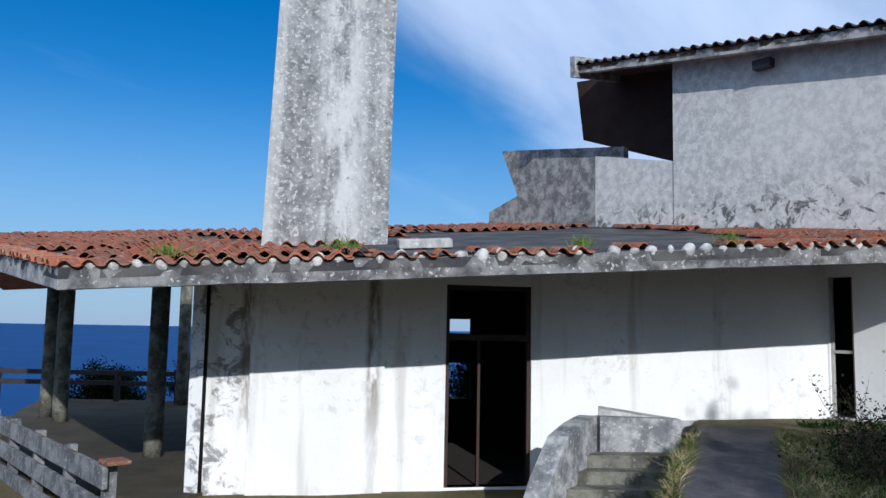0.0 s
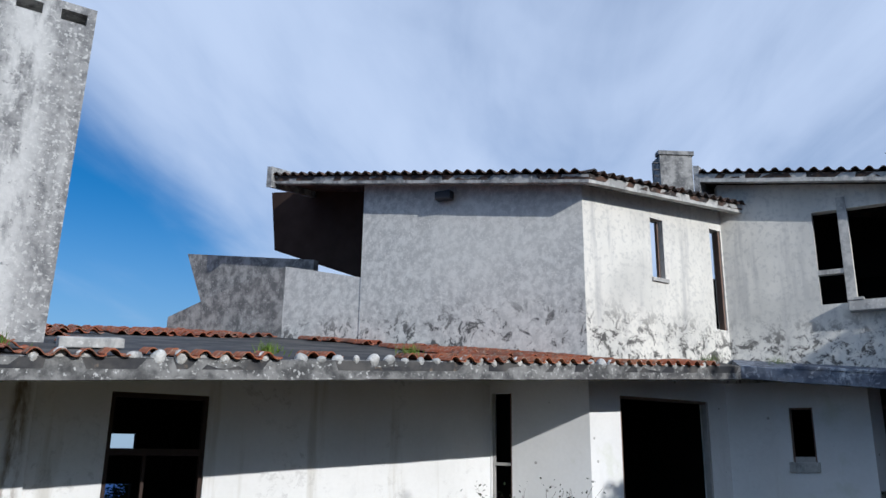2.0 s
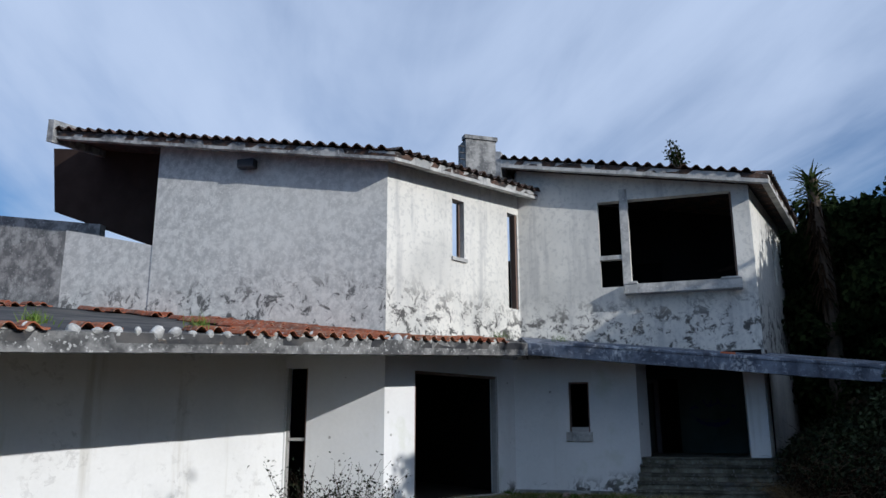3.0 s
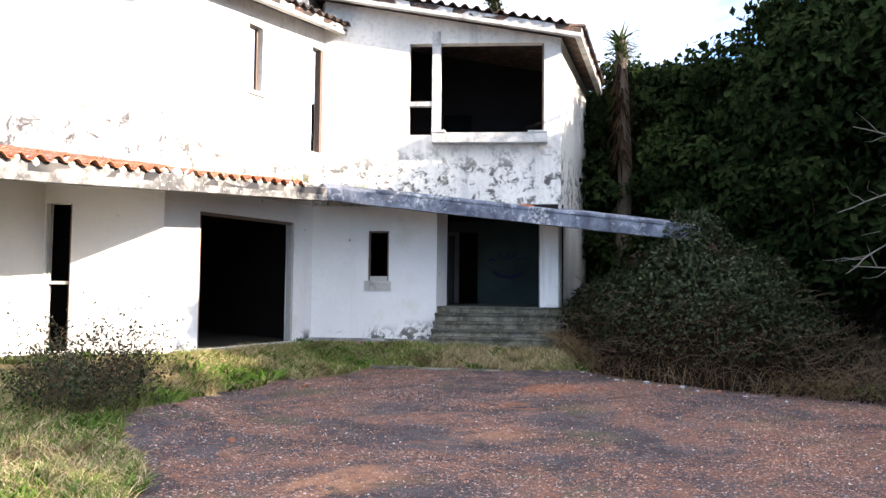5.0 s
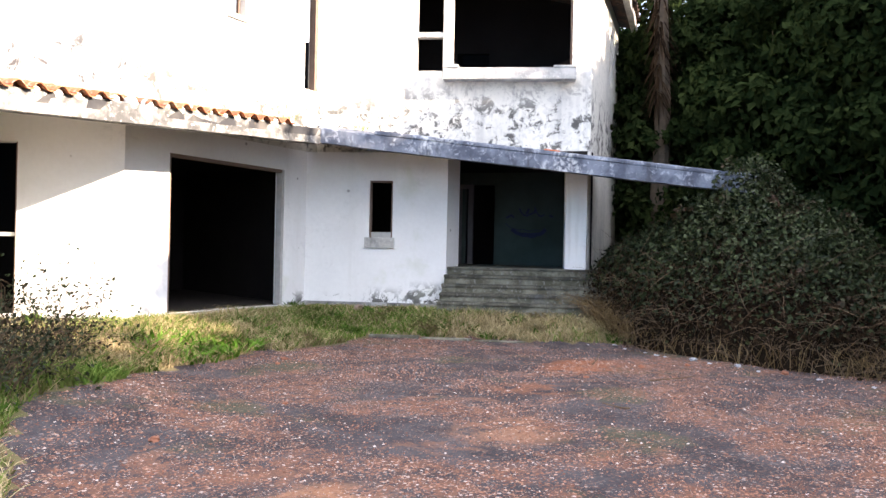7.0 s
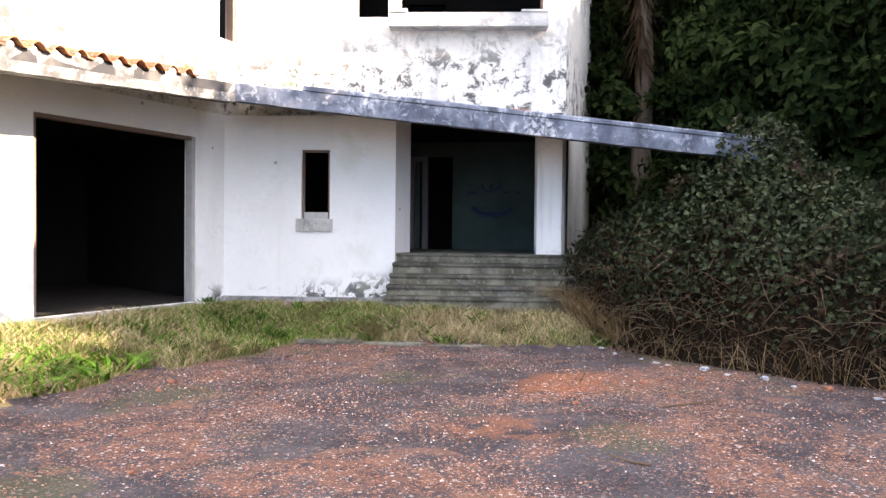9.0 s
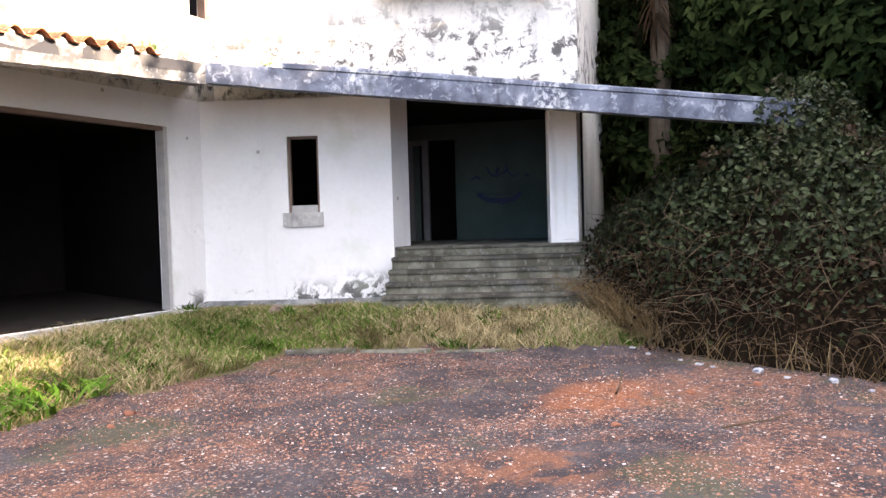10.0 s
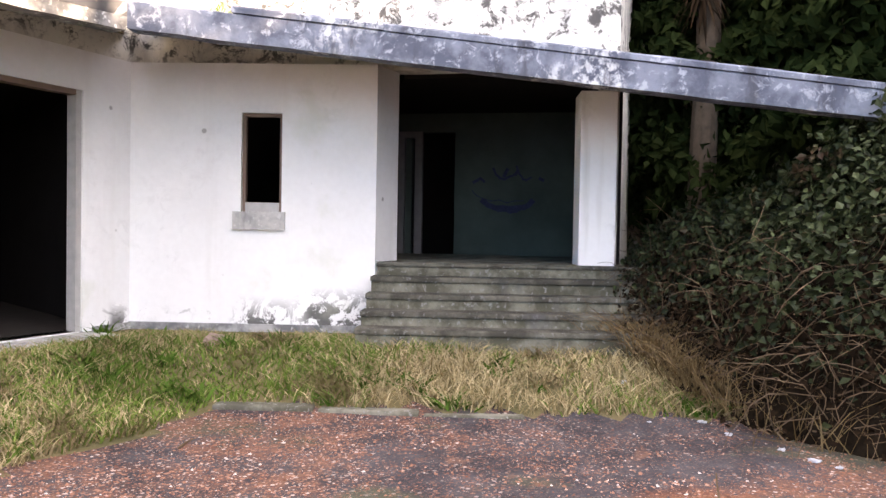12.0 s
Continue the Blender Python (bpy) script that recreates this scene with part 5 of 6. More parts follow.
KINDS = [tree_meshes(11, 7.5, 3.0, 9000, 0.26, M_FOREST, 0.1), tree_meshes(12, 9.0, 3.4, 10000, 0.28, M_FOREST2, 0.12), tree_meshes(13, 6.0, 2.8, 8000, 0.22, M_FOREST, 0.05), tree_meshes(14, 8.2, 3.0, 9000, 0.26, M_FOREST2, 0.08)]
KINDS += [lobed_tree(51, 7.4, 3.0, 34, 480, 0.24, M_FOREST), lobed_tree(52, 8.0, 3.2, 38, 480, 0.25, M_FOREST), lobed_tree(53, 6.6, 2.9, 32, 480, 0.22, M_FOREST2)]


def plant_tree(kind, x, y, scale, turn, label, group):
    wood, leaves = KINDS[kind]
    root = thing("tree", label, "tree", (x, y, ground_z(x, y)), group)
    root.rotation_euler = (0, 0, turn)
    root.scale = (scale, scale, scale)
    for name, me in (("trunk", wood), ("crown", leaves)):
        share(name, me, root, Matrix())


rv = random.Random(21)
# the dark wood beside and behind the house
for row, (x0, y0, x1, y1, count) in enumerate(((21.2, 5.4, 18.4, -3.6, 7), (23.8, 9.8, 20.0, -6.0, 9), (25.0, 13.5, 23.5, -8.0, 10), (28.5, 15.5, 27.0, -9.0, 10))):
    for i in range(count):
        f = (i + rv.uniform(-0.3, 0.3)) / (count - 1)
        x, y = x0 + (x1 - x0) * f + rv.uniform(-0.6, 0.6), y0 + (y1 - y0) * f + rv.uniform(-0.5, 0.5)
        plant_tree(4 + (i * 2 + row) % 3, x, y, (0.88, 0.86 + 0.22 * f, 0.86 + 0.32 * f, 0.92 + 0.4 * f)[row] * rv.uniform(0.92, 1.10), rv.uniform(0, 6.28), "dense dark evergreen tree at the edge of the wood", "trees of the wood")
# unseen trees, added as if the wood went on south, to shade the yard
for i in range(22):
    plant_tree(i % 4, 10.5 + 1.6 * (i // 2) + rv.uniform(-0.5, 0.5), (-10.6, -13.2)[i % 2] + rv.uniform(-0.7, 0.7), (1.08, 1.2)[i % 2] * rv.uniform(0.92, 1.08), rv.uniform(0, 6.28), "unseen evergreen tree added south of the yard for shade", "trees of the wood")
# more unseen trees, placed to keep sun off the slab and garage wall
for x, y, k in ((15.2, -3.2, 1.12), (16.6, -2.4, 1.2), (18.0, -3.6, 1.27), (14.2, -5.0, 1.1), (17.3, -4.4, 1.28), (17.0, -1.6, 1.1), (17.8, -5.2, 1.3), (16.3, -4.6, 1.28)):
    plant_tree(1 if x > 16.8 else 3, x, y, k * 0.97, x, "unseen evergreen tree added south of the yard for shade", "trees of the wood")
# one added to block a sun patch beside the garage door
plant_tree(5, 16.9, -4.0, 1.16, 2.0, "unseen evergreen tree added south of the yard for shade", "trees of the wood")


def dead_tree(x, y):
    """A bare bleached tree at the edge of the wood."""
    rng = np.random.default_rng(19)
    root = thing("dead_tree", "bare dead tree with bleached branches by the wood", "tree", (x, y, ground_z(x, y)))
    trunk = bent(rng, Vector((0, 0, -0.3)), Vector((0.05, 0, 1)), 5.2, 7, 0.05)
    vs, fs = [], []
    limb(vs, fs, trunk, 0.10, 0.03, 7)
    share("trunk", mesh_of("trunk", vs, fs, M_BARK), root, Matrix())
    for j, rise, n in ((4, 0.10, 1.9), (5, 0.25, 1.7), (3, 0.12, 1.4), (6, 0.3, 1.5)):
        vs, fs = [], []
        q = bent(rng, trunk[j], Vector((-0.5, 0.85, rise)), n, 7, 0.16, -0.01)
        limb(vs, fs, q, 0.024, 0.006, 5)
        for m in (2, 4, 5):
            limb(vs, fs, bent(rng, q[m], Vector((-0.5, 0.6, rng.uniform(-0.5, 0.7))), n * 0.35, 4, 0.25), 0.010, 0.003, 4)
        share("branch", mesh_of("branch", vs, fs, M_PALETWIG), root, Matrix())


dead_tree(16.5, 0.5)
# shrubs on the slope above the sea
for x, y, s in ((-13.5, 26.6, 0.52), (-11.9, 26.7, 0.38), (-9.5, 26.6, 0.42)):
    plant_tree(2, x, y, s, rv.uniform(0, 6), "windswept shrub below the terrace", "shrubs above the sea")
plant_tree(2, 0.4, 22.6, 0.42, 1.0, "leafy shrub behind the hall window", "shrubs above the sea")


def cabbage_palm():
    rng = np.random.default_rng(5)
    x, y = 20.2, 8.3
    z = ground_z(x, y)
    root = thing("palm_tree", "shaggy palm with a dead skirt rising by the wood", "palm", (x, y, z))
    vs, fs = [], []
    pts = bent(rng, Vector((0, 0, -0.2)), Vector((0.02, 0, 1)), 8.45 - z, 8, 0.03)
    limb(vs, fs, pts, 0.24, 0.15, 10)
    share("trunk", mesh_of("trunk", vs, fs, M_BARK), root, Matrix())
    vs, fs = [], []
    def fronds(n, lo, hi, up, length, width):
        nonlocal vs, fs
        for _ in range(n):
            a, h = rng.uniform(0, 6.28), rng.uniform(lo, hi)
            s = pts[0].lerp(pts[-1], h)
            d = Vector((math.cos(a), math.sin(a), rng.uniform(*up)))
            q = [s]
            for k in range(4):
                d = (d + Vector((0, 0, -0.22))).normalized()
                q.append(q[-1] + d * length / 4)
            side = d.cross(Vector((0, 0, 1))).normalized()
            k0 = len(vs)
            for k, p in enumerate(q):
                w = width * (1 - (k / 4) ** 2) + 0.004
                vs += [tuple(p - side * w), tuple(p + Vector((0, 0, 0.01))), tuple(p + side * w)]
            for k in range(4):
                b = k0 + 3 * k
                fs += [(b, b + 1, b + 4, b + 3), (b + 1, b + 2, b + 5, b + 4)]
    fronds(130, 0.90, 1.0, (0.2, 2.6), 0.62, 0.03)
    share("crown", mesh_of("crown", vs, fs, M_PALM), root, Matrix())
    vs, fs = [], []
    fronds(160, 0.60, 0.96, (-1.6, -0.5), 0.8, 0.03)
    share("dead_skirt", mesh_of("dead_skirt", vs, fs, M_DRYLEAF), root, Matrix())
    root["label"] = "shaggy palm with a dead skirt rising by the wood"


cabbage_palm()

# ---- the bramble thicket by the porch ----
def thicket_top(x, y):
    """Height of the thicket over the ground."""
    # distance behind its front foot, which runs from the porch towards the south
    line = ((17.2, 9.4), (15.35, 7.6), (14.4, 6.0), (13.75, 3.6), (13.6, 0.8), (14.2, -2.5))
    best = 99.0
    for (ax, ay), (bx, by) in zip(line, line[1:]):
        dx, dy = bx - ax, by - ay
        t = max(0, min(1, ((x - ax) * dx + (y - ay) * dy) / (dx * dx + dy * dy)))
        px, py = ax + t * dx, ay + t * dy
        d = math.hypot(x - px, y - py) * (1 if (dx * (y - py) - dy * (x - px)) > 0 else -1)
        if abs(d) < abs(best):
            best = d
    back = (Vector((x, y)) - U4C).dot(NA) + 0.0
    crest = float(np.interp(y, (-3.0, 0.6, 1.7, 2.5, 3.3, 4.5, 5.4, 6.1, 7.3, 8.4), (0.15, 0.25, 0.45, 1.25, 2.3, 2.85, 2.5, 2.1, 1.6, 1.4)))
    h = crest * (1 - math.exp(-max(best, 0) * 1.6)) * (1 - 0.45 * max(0.0, min(1.0, (best - 2.7) / 1.8)))
    if back < 0.15:
        h = 0
    return h * (1 + 0.16 * noise.noise((x * 0.9, y * 0.9, 4.0)) + 0.15 * noise.noise((x * 2.4, y * 2.4, 9.0)))


def bramble():
    rng = np.random.default_rng(8)
    root = thing("bramble_thicket", "tall bramble thicket with dry reddish canes at its foot", "bush", (15.6, 4.5, ground_z(15.6, 4.5)))
    # leaves over the hump
    pts, nor = [], []
    while len(pts) < 52000:
        x, y = rng.uniform(13.2, 20.0), rng.uniform(-3.5, 8.6)
        h = thicket_top(x, y)
        if h < 0.12:
            continue
        gx, gy = (thicket_top(x + 0.1, y) - h) / 0.1, (thicket_top(x, y + 0.1) - h) / 0.1
        n = Vector((-gx, -gy, 1)).normalized()
        depth = abs(rng.normal()) * 0.14
        sprig = 0.16 * max(0.0, noise.noise((x * 3.1, y * 3.1, 1.0)))
        z = ground_z(x, y) + h + sprig - depth - (rng.uniform(0, 1) ** 2) * min(h, 1.5) * 0.6
        if h < 0.6 and rng.random() < 0.7:
            continue
        pts.append((x + n.x * 0.05, y + n.y * 0.05, z))
        nor.append(tuple(n))
    pts, nor = np.array(pts), np.array(nor)
    up = np.array([p[2] - ground_z(p[0], p[1]) for p in pts]) + rng.normal(0, 0.35, len(pts))
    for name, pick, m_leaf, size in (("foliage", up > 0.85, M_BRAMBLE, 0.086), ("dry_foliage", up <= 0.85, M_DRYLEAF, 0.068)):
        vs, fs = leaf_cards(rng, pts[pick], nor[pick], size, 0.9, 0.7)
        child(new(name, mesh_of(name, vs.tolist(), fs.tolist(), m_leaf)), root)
    # the shaded inside, put in as a near-black hull under the leaves
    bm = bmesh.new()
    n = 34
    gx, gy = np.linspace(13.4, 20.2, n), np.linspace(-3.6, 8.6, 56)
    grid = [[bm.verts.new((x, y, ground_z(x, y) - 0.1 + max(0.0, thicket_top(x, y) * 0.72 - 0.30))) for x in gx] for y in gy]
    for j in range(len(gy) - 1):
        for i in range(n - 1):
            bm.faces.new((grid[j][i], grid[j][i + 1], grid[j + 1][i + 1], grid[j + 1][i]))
    child(part("inner_litter", bm, mat_plain("thicket_shade", (0.014, 0.010, 0.007), 0.95, 0.4, 1.6, 12, 0.0, 0.0), None, "near-black hull for the shaded inside"), root)
    # canes arching out at the foot
    vs, fs = [], []
    for _ in range(3200):
        while True:
            x, y = rng.uniform(13.3, 18.0), rng.uniform(-3.0, 8.4)
            h = thicket_top(x, y)
            if 0.1 < h < 2.0:
                break
        a = rng.uniform(2.2, 5.4)
        p = Vector((x, y, ground_z(x, y) + rng.uniform(0.0, 0.8) * h))
        q = bent(rng, p, Vector((math.cos(a) * 0.8, math.sin(a) * 0.8, rng.uniform(-0.2, 0.9))), rng.uniform(0.4, 1.1), 5, 0.3, -0.10)
        limb(vs, fs, q, rng.uniform(0.003, 0.009), 0.002, 3)
    child(tagged(new("cane_tangle", mesh_of("cane_tangle", vs, fs, M_TWIG)), "dry arching bramble canes", "", "", "stuff"), root)
    vs, fs = [], []
    for _ in range(9):
        x, y = rng.uniform(13.6, 15.4), rng.uniform(0, 7.2)
        p = Vector((x, y, ground_z(x, y) + thicket_top(x, y) * 0.7))
        q = bent(rng, p, Vector((-0.6, rng.uniform(-0.6, 0.6), rng.uniform(-0.2, 1.0))), rng.uniform(0.6, 1.4), 6, 0.25, -0.04)
        limb(vs, fs, q, 0.005, 0.002, 4)
    child(tagged(new("bare_branch", mesh_of("bare_branch", vs, fs, M_TWIG)), "bare brown branch tips", "", "", "stuff"), root)


bramble()


def grass(name, rng, spots, material, label, tall=0.22, width=0.006, lean=0.5):
    """Curved blades at (x, y, scale) spots, joined."""
    n = len(spots)
    s = np.array(spots)
    z = np.array([ground_z(x, y) for x, y, _ in spots])
    h = tall * s[:, 2] * rng.uniform(0.5, 1.3, n)
    a = rng.uniform(0, 2 * np.pi, n)
    b = rng.normal(0, lean, (n, 2)) * h[:, None]
    side = np.stack([np.cos(a), np.sin(a), 0 * a], 1) * (width * rng.uniform(0.7, 1.5, n))[:, None]
    base = np.stack([s[:, 0], s[:, 1], z - 0.01], 1)
    mid = base + np.stack([b[:, 0] * 0.35, b[:, 1] * 0.35, h * 0.6], 1)
    top = base + np.stack([b[:, 0], b[:, 1], h], 1)
    vs = np.stack([base - side, base + side, mid + side * 0.7, mid - side * 0.7, top], 1).reshape(-1, 3)
    k = np.arange(n) * 5
    fs = [(i, i + 1, i + 2, i + 3) for i in k] + [(i + 3, i + 2, i + 4) for i in k]
    ob = new(name, mesh_of(name, vs.tolist(), fs, material))
    tagged(ob, label, "grass", "", "stuff")


def strip_spots(rng, n, test):
    out = []
    while len(out) < n:
        x, y = rng.uniform(1.9, 17.0), rng.uniform(1.5, 13.2)
        k = test(x, y)
        if k > 0:
            out.append((x, y, k))
    return out


def verge(x, y):
    """How much grass grows at a place: the strip along the house and the ragged edge of the yard."""
    p = Vector((x, y))
    if 0.0 < x - (2.0 + 0.38 * (y - 5.5)) < 1.25 or x < 2.15 + 0.38 * (y - 6.35) or (p - C0).dot(NA) < 0.05 and x < 13.0 and x > 8.3 or (p - C3).dot(NB) < 0.24:
        return 0
    if x < 8.4 and ((p - L1R).dot(NA) < 0.25 or (p - C0).dot(Vector((-0.766, -0.643))) < 0.08 and y > 11.4):
        return 0
    if YARD(x, y):
        return 0
    if x > 16.0 or thicket_top(x, y) > 0.45:
        return 0
    s0 = (p - C0).dot(NA)
    if 0.0 < (p - C0).dot(DA) - 0.6 < 3.2 and 0 < s0 < 0.55:
        return 0
    if x > 14.0 and 0 < (p - C3).dot(NB) < 1.24:
        return 0
    by_wall = max(0.12, min(1.0, min(s0, max((p - C3).dot(NB), 0.0)) / 0.8))
    return by_wall * (0.55 + 0.6 * (noise.noise((x * 0.8, y * 0.8, 3.3)) + 0.5 * noise.noise((x * 3.0, y * 3.0, 6.1)) + 0.5))


rg = np.random.default_rng(3)
dry = lambda x, y: verge(x, y) if noise.noise((x * 0.45, y * 0.45, 12.0)) + 0.6 * rg.random() > (-0.04 if x < 12.0 else -0.12) else 0
green = lambda x, y: verge(x, y) if noise.noise((x * 0.45, y * 0.45, 12.0)) - 0.35 * rg.random() < (0.0 if x < 12.0 else -0.24) else 0
grass("dry_grass", rg, strip_spots(rg, 42000, dry), M_DRYGRASS, "straw-coloured dry grass along the house", 0.155, 0.0055, 1.0)
grass("green_grass", rg, strip_spots(rg, 26000, green), M_GRASS, "lush green grass along the yard", 0.15, 0.0075, 0.95)
shade = []
while len(shade) < 5000:
    x, y = rg.uniform(13.2, 15.6), rg.uniform(-2.5, 2.7)
    if not YARD(x, y) and noise.noise((x * 1.1, y * 1.1, 5.5)) > -0.12:
        shade.append((x, y, 0.6 + 0.6 * rg.random()))
grass("shade_grass", rg, shade, M_GRASS, "green grass in the shade of the wood", 0.17, 0.008, 0.8)
# tall straw at the foot of the thicket
foot = lambda x, y: 1.0 if 0.03 < thicket_top(x, y) < 0.75 and x < 17.4 and rg.random() < (0.9 if y > 6.0 else 0.12) * (0.4 + 1.2 * max(0.0, 0.5 + noise.noise((x * 2.2, y * 2.2, 6.0)))) else 0
grass("tall_straw", rg, strip_spots(rg, 2000, foot), mat_leaf("brown_straw", (0.10, 0.065, 0.030), (0.27, 0.195, 0.105)), "tall dry straw at the foot of the thicket", 0.42, 0.005, 0.75)
# low dark green weeds scattered through the strip
clump = lambda x, y: 1.0 if verge(x, y) > 0 and noise.noise((x * 2.3, y * 2.3, 17.0)) > 0.36 else 0
grass("low_weeds", rg, strip_spots(rg, 2600, clump), mat_leaf("low_weed_leaf", (0.035, 0.085, 0.012), (0.10, 0.17, 0.035)), "low dark green weeds in the dry grass", 0.13, 0.014, 1.1)
# broad green weed leaves by the garage
weed = lambda x, y: 1.0 if (x - 8.7) ** 2 / 0.9 + (y - 9.4) ** 2 / 0.22 < 1 and not YARD(x, y) else 0
grass("broad_weeds", rg, strip_spots(rg, 380, weed), mat_leaf("weed_leaf", (0.065, 0.16, 0.018), (0.14, 0.26, 0.045)), "bright green broad-leaved weeds by the garage", 0.17, 0.02, 1.3)


def dry_bush(x0, y0, r, h, seed, label):
    rng = np.random.default_rng(seed)
    root = thing("dry_shrub", label, "shrub", (x0, y0, ground_z(x0, y0)))
    vs, fs = [], []
    tips = []
    for _ in range(120):
        a, d = rng.uniform(0, 6.28), r * math.sqrt(rng.uniform(0, 1)) * 0.7
        p = Vector((d * math.cos(a), d * math.sin(a), 0))
        q = bent(rng, p, Vector((math.cos(a) * 0.5, math.sin(a) * 0.5, 1)), h * rng.uniform(0.6, 1.3), 6, 0.28, -0.03)
        limb(vs, fs, q, 0.006, 0.002, 4)
        tips += q[2:]
    share("stem", mesh_of("stem", vs, fs, M_TWIG), root, Matrix())
    t = np.array([tuple(v) for v in tips])
    c = t[rng.integers(0, len(t), 1800)] + rng.normal(size=(1800, 3)) * 0.07
    lv, lf = leaf_cards(rng, c, np.tile((0, 0, 0.5), (1800, 1)), 0.055)
    share("foliage", mesh_of("foliage", lv.tolist(), lf.tolist(), M_BRAMBLE), root, Matrix())


dry_bush(6.15, 9.0, 0.9, 1.0, 31, "tangled dry shrub with arching stems")
dry_bush(5.2, 7.6, 0.8, 0.75, 32, "low tangled dry shrub beside the yard")

# ---- small things lying about ----
rp = random.Random(77)
vs, fs = [], []
while len(fs) < 4 * 56000:
    x, y = rp.uniform(3.0, 14.6), rp.uniform(-1.5, 10.4)
    heap = noise.noise((x * 0.55, y * 0.55, 31.0)) + 0.6 * noise.noise((x * 1.7, y * 1.7, 8.0)) + 0.35 * noise.noise((x * 5.0, y * 5.0, 3.0))
    if rp.random() > 0.18 + 1.1 * max(0.0, heap + 0.12) or not YARD(x, y):
        continue
    s = 0.0045 + 0.014 * rp.random() ** 2.8
    z = ground_z(x, y)
    k = len(vs)
    turn = rp.uniform(0, 6.28)
    vs += [(x + s * rp.uniform(0.5, 1.5) * math.cos(a + turn), y + s * rp.uniform(0.5, 1.5) * math.sin(a + turn), z - 0.002) for a in (0, 1.6, 3.1, 4.7)]
    vs.append((x + rp.uniform(-s, s) * 0.5, y + rp.uniform(-s, s) * 0.5, z + s * rp.uniform(0.25, 0.8)))
    fs += [(k, k + 1, k + 4), (k + 1, k + 2, k + 4), (k + 2, k + 3, k + 4), (k + 3, k, k + 4)]
kc = Mat("strewn_chips", 0.9, 0.0, 0.15)
chip_c = kc.mix(kc.step(kc.island, 0.30, 0.34), (0.14, 0.065, 0.045), (0.27, 0.135, 0.09))
chip_c = kc.mix(kc.step(kc.island, 0.66, 0.68), chip_c, (0.38, 0.23, 0.17))
chip_c = kc.mix(kc.step(kc.island, 0.84, 0.86), chip_c, (0.50, 0.43, 0.39))
chip_c = kc.mix(kc.step(kc.island, 0.91, 0.92), chip_c, (0.06, 0.055, 0.06))
ob = new("grit", mesh_of("grit", vs, fs, kc.done(chip_c)))
tagged(ob, "brick crumbs and pale grit strewn over the asphalt", "grit", "", "stuff")


def crumpled(name, x, y, size, material, label, category, flatness=0.5, seed=0):
    bm = bmesh.new()
    bmesh.ops.create_icosphere(bm, subdivisions=2, radius=size)
    for v in bm.verts:
        v.co *= 1 + 1.05 * noise.noise(v.co / size * 2.3 + Vector((seed * 3.7, 0, 0)))
        v.co.z = max(v.co.z * flatness, -size * 0.25)
    ob = part(name, bm, material)
    ob.location = (x, y, ground_z(x, y) + size * 0.24)
    ob.rotation_euler = (0, 0, seed * 1.3)
    return tagged(ob, label, category)


for i, (x, y, s) in enumerate(((14.38, 6.25, 0.045), (14.22, 5.98, 0.035), (14.05, 5.55, 0.03), (13.9, 5.3, 0.05), (13.83, 5.12, 0.03), (13.78, 4.66, 0.07), (13.6, 4.35, 0.04), (13.62, 3.95, 0.055), (13.42, 3.62, 0.03), (13.36, 2.85, 0.045), (14.62, 7.05, 0.04), (13.2, 2.2, 0.03), (14.12, 6.6, 0.022))):
    crumpled("plastic_litter", x, y, s * 0.8, M_WHITE, "crumpled white plastic litter by the thicket", "litter", 0.55 if i % 3 else 0.3, i)
M_BRICKBIT = mat_plain("broken_brick", (0.27, 0.11, 0.065))
for i, (x, y, s) in enumerate(((9.4, 8.55, 0.07), (9.1, 8.3, 0.05), (13.2, 4.5, 0.055), (12.6, 4.9, 0.06), (13.5, 3.3, 0.07), (5.9, 5.6, 0.06), (11.3, 5.0, 0.05), (7.6, 6.2, 0.04))):
    crumpled("brick_fragment", x, y, s * 0.65, M_BRICKBIT, "broken orange brick fragment on the asphalt", "rubble", 0.65, 20 + i)
crumpled("pale_stone", 12.95, 10.85, 0.11, mat_plain("pinkish_stone", (0.30, 0.21, 0.18)), "pinkish stone lying in the dry grass", "stone", 0.8, 41)
for i, (x, y, a, n) in enumerate(((12.15, 5.4, 20, 0.7), (11.6, 4.3, -30, 0.6), (11.2, 8.9, 40, 0.5), (9.9, 3.7, 100, 0.3))):
    rng = np.random.default_rng(60 + i)
    vs, fs = [], []
    limb(vs, fs, bent(rng, Vector((0, 0, 0.012)), Vector((math.cos(radians(a)), math.sin(radians(a)), 0)), n, 6, 0.05), 0.010, 0.006, 5)
    vs = [(vx, vy, max(vz, -0.004)) for vx, vy, vz in vs]
    ob = new("stick", mesh_of("stick", vs, fs, M_TWIG))
    ob.location = (x, y, ground_z(x, y) + 0.008)
    tagged(ob, "dry stick lying on the asphalt", "stick")


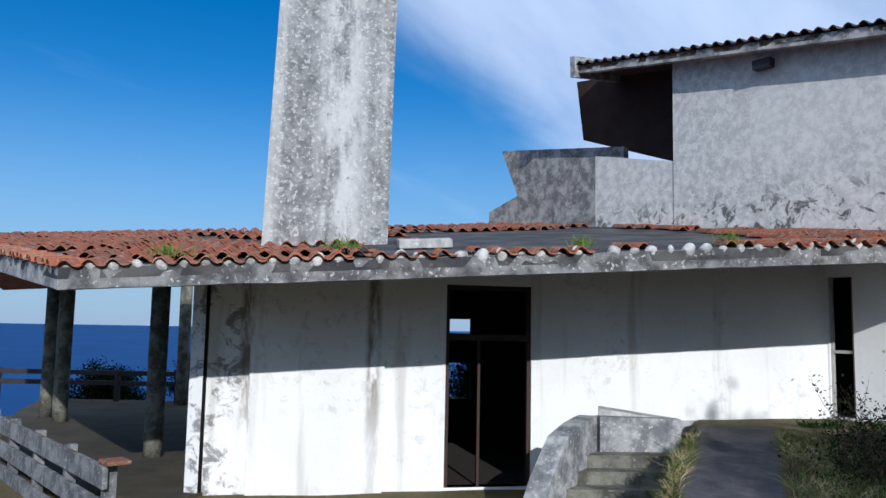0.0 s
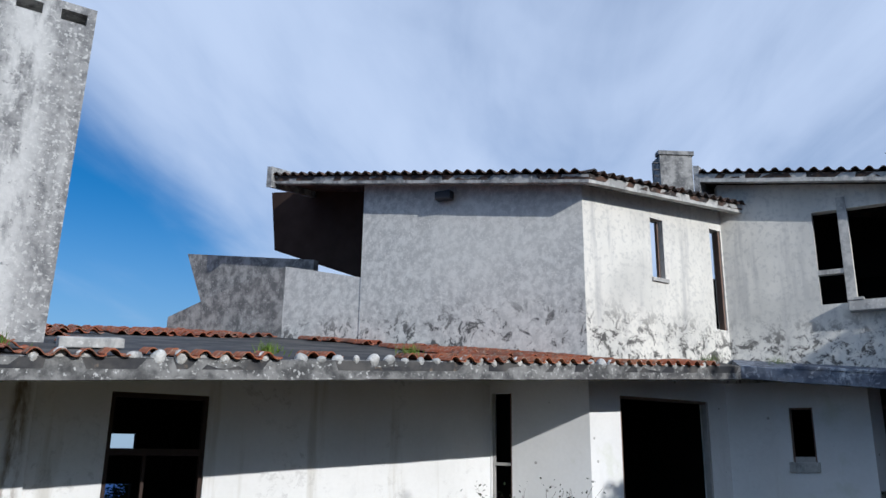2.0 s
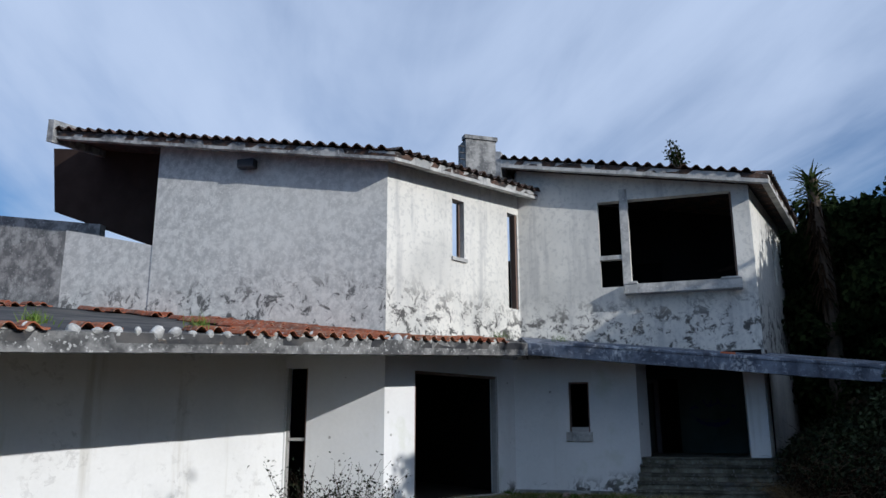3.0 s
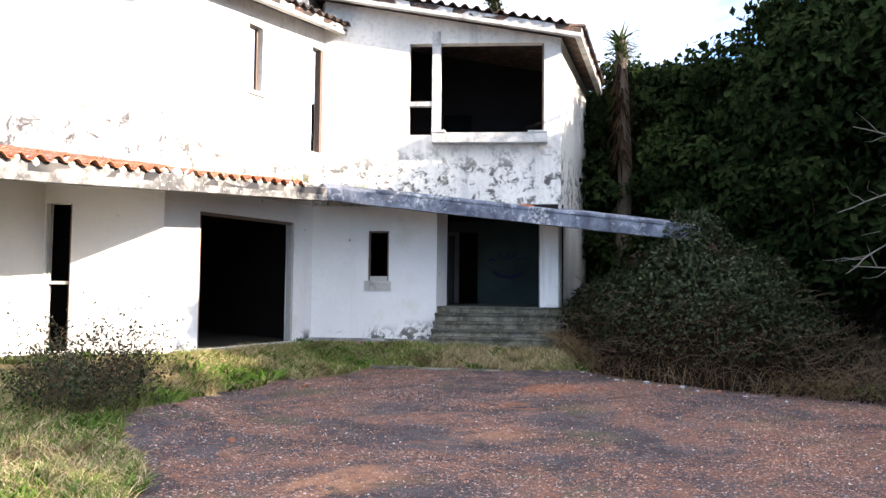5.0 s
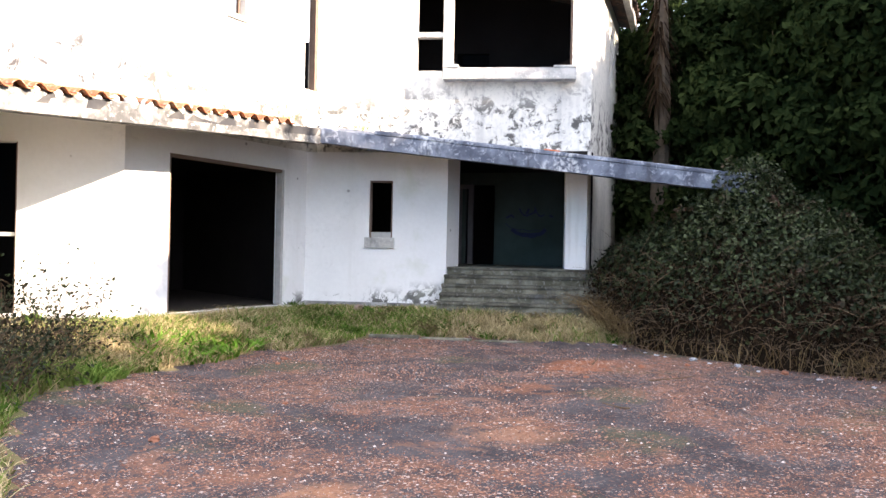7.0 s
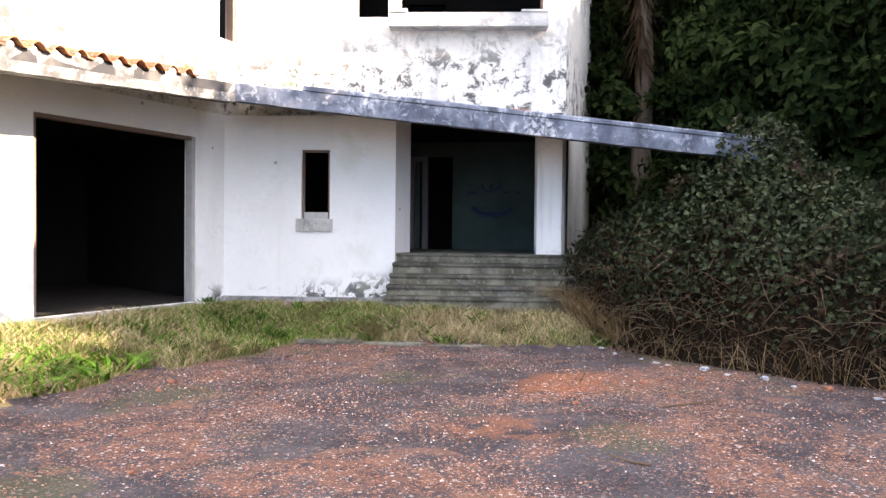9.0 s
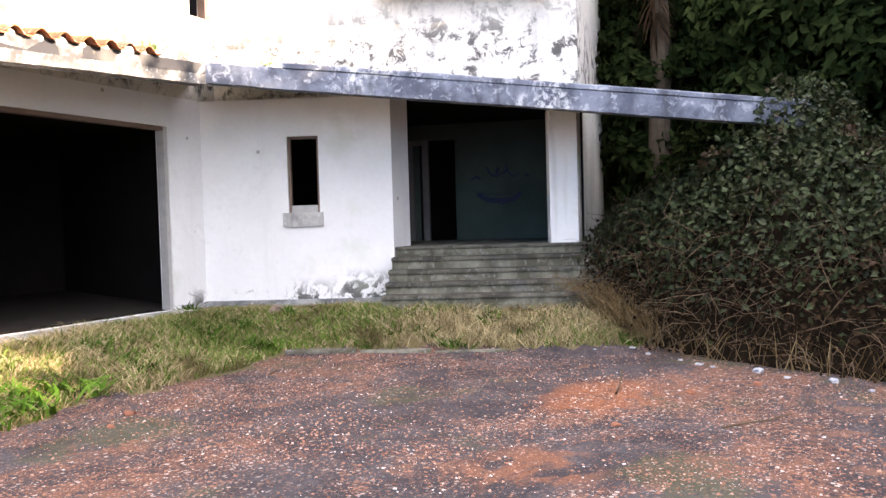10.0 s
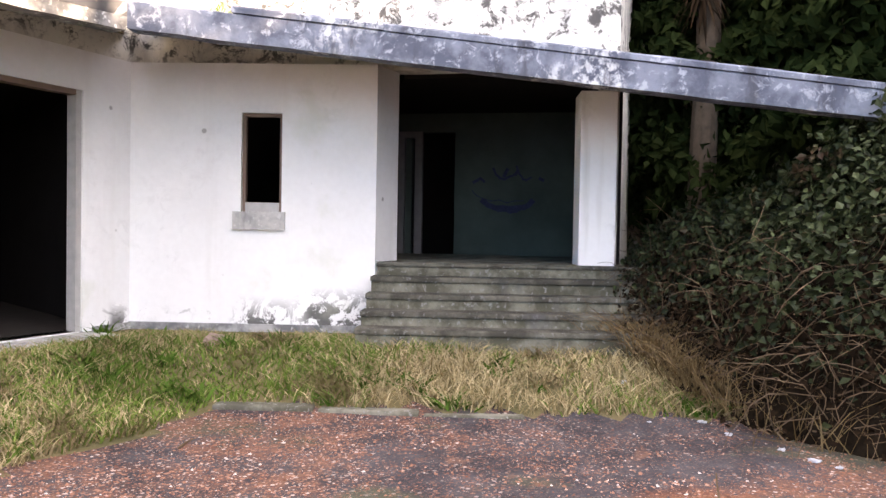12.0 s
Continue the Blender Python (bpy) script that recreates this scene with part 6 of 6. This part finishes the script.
def roof_tuft(o, fn, r, seed, label):
    rng = np.random.default_rng(seed)
    n = 90
    c = rng.normal(size=(n, 3)) * (r * 0.8, r * 0.8, 0.02) + (o.x, o.y, fn(*o) + 0.05)
    s = rng.normal(size=(n, 3)) * 0.5 + (0, 0, 1)
    vs, fs = [], []
    for p, d in zip(c, s):
        k = len(vs)
        q = p + d * 0.11
        vs += [(p[0] - 0.008, p[1], p[2]), (p[0] + 0.008, p[1] + 0.008, p[2]), tuple(q)]
        fs.append((k, k + 1, k + 2))
    ob = new("roof_weed", mesh_of("roof_weed", vs, fs, M_GRASS))
    tagged(ob, label, "weed", "", "stuff")


for k, (u, v, r) in enumerate(((-13.0, 0.8, 0.15), (-10.6, 1.0, 0.2), (-7.2, 0.3, 0.1), (-4.8, 0.5, 0.12), (2.5, 0.3, 0.14))):
    roof_tuft(E0 + DA * u - NA * v, lambda x, y: roof_low(x, y) + 0.03, r, 90 + k, "tuft of green weeds rooted between roof tiles")
roof_tuft(EAVE_CORNER + DB * 0.6 - NB * 0.9, roof_slab, 0.16, 98, "tuft of green weeds on the porch slab")


def roof_shrub():
    rng = np.random.default_rng(15)
    o = RL + DB * 4.4 - NB * 0.5
    root = thing("roof_shrub", "small leafy shrub growing out of the roof", "shrub", (*o, roof_right(*o)))
    vs, fs, tips = [], [], []
    for _ in range(9):
        a = rng.uniform(0, 6.28)
        q = bent(rng, Vector((0, 0, 0)), Vector((math.cos(a) * 0.5, math.sin(a) * 0.5, 1)), rng.uniform(0.5, 0.9), 5, 0.2)
        limb(vs, fs, q, 0.012, 0.004, 4)
        tips += q[2:]
    share("stem", mesh_of("stem", vs, fs, M_BARK), root, Matrix())
    t = np.array([tuple(v) for v in tips])
    c = t[rng.integers(0, len(t), 500)] + rng.normal(size=(500, 3)) * 0.06
    lv, lf = leaf_cards(rng, c, np.tile((0, 0, 0.5), (500, 1)), 0.09)
    share("foliage", mesh_of("foliage", lv.tolist(), lf.tolist(), M_FOREST), root, Matrix())


roof_shrub()
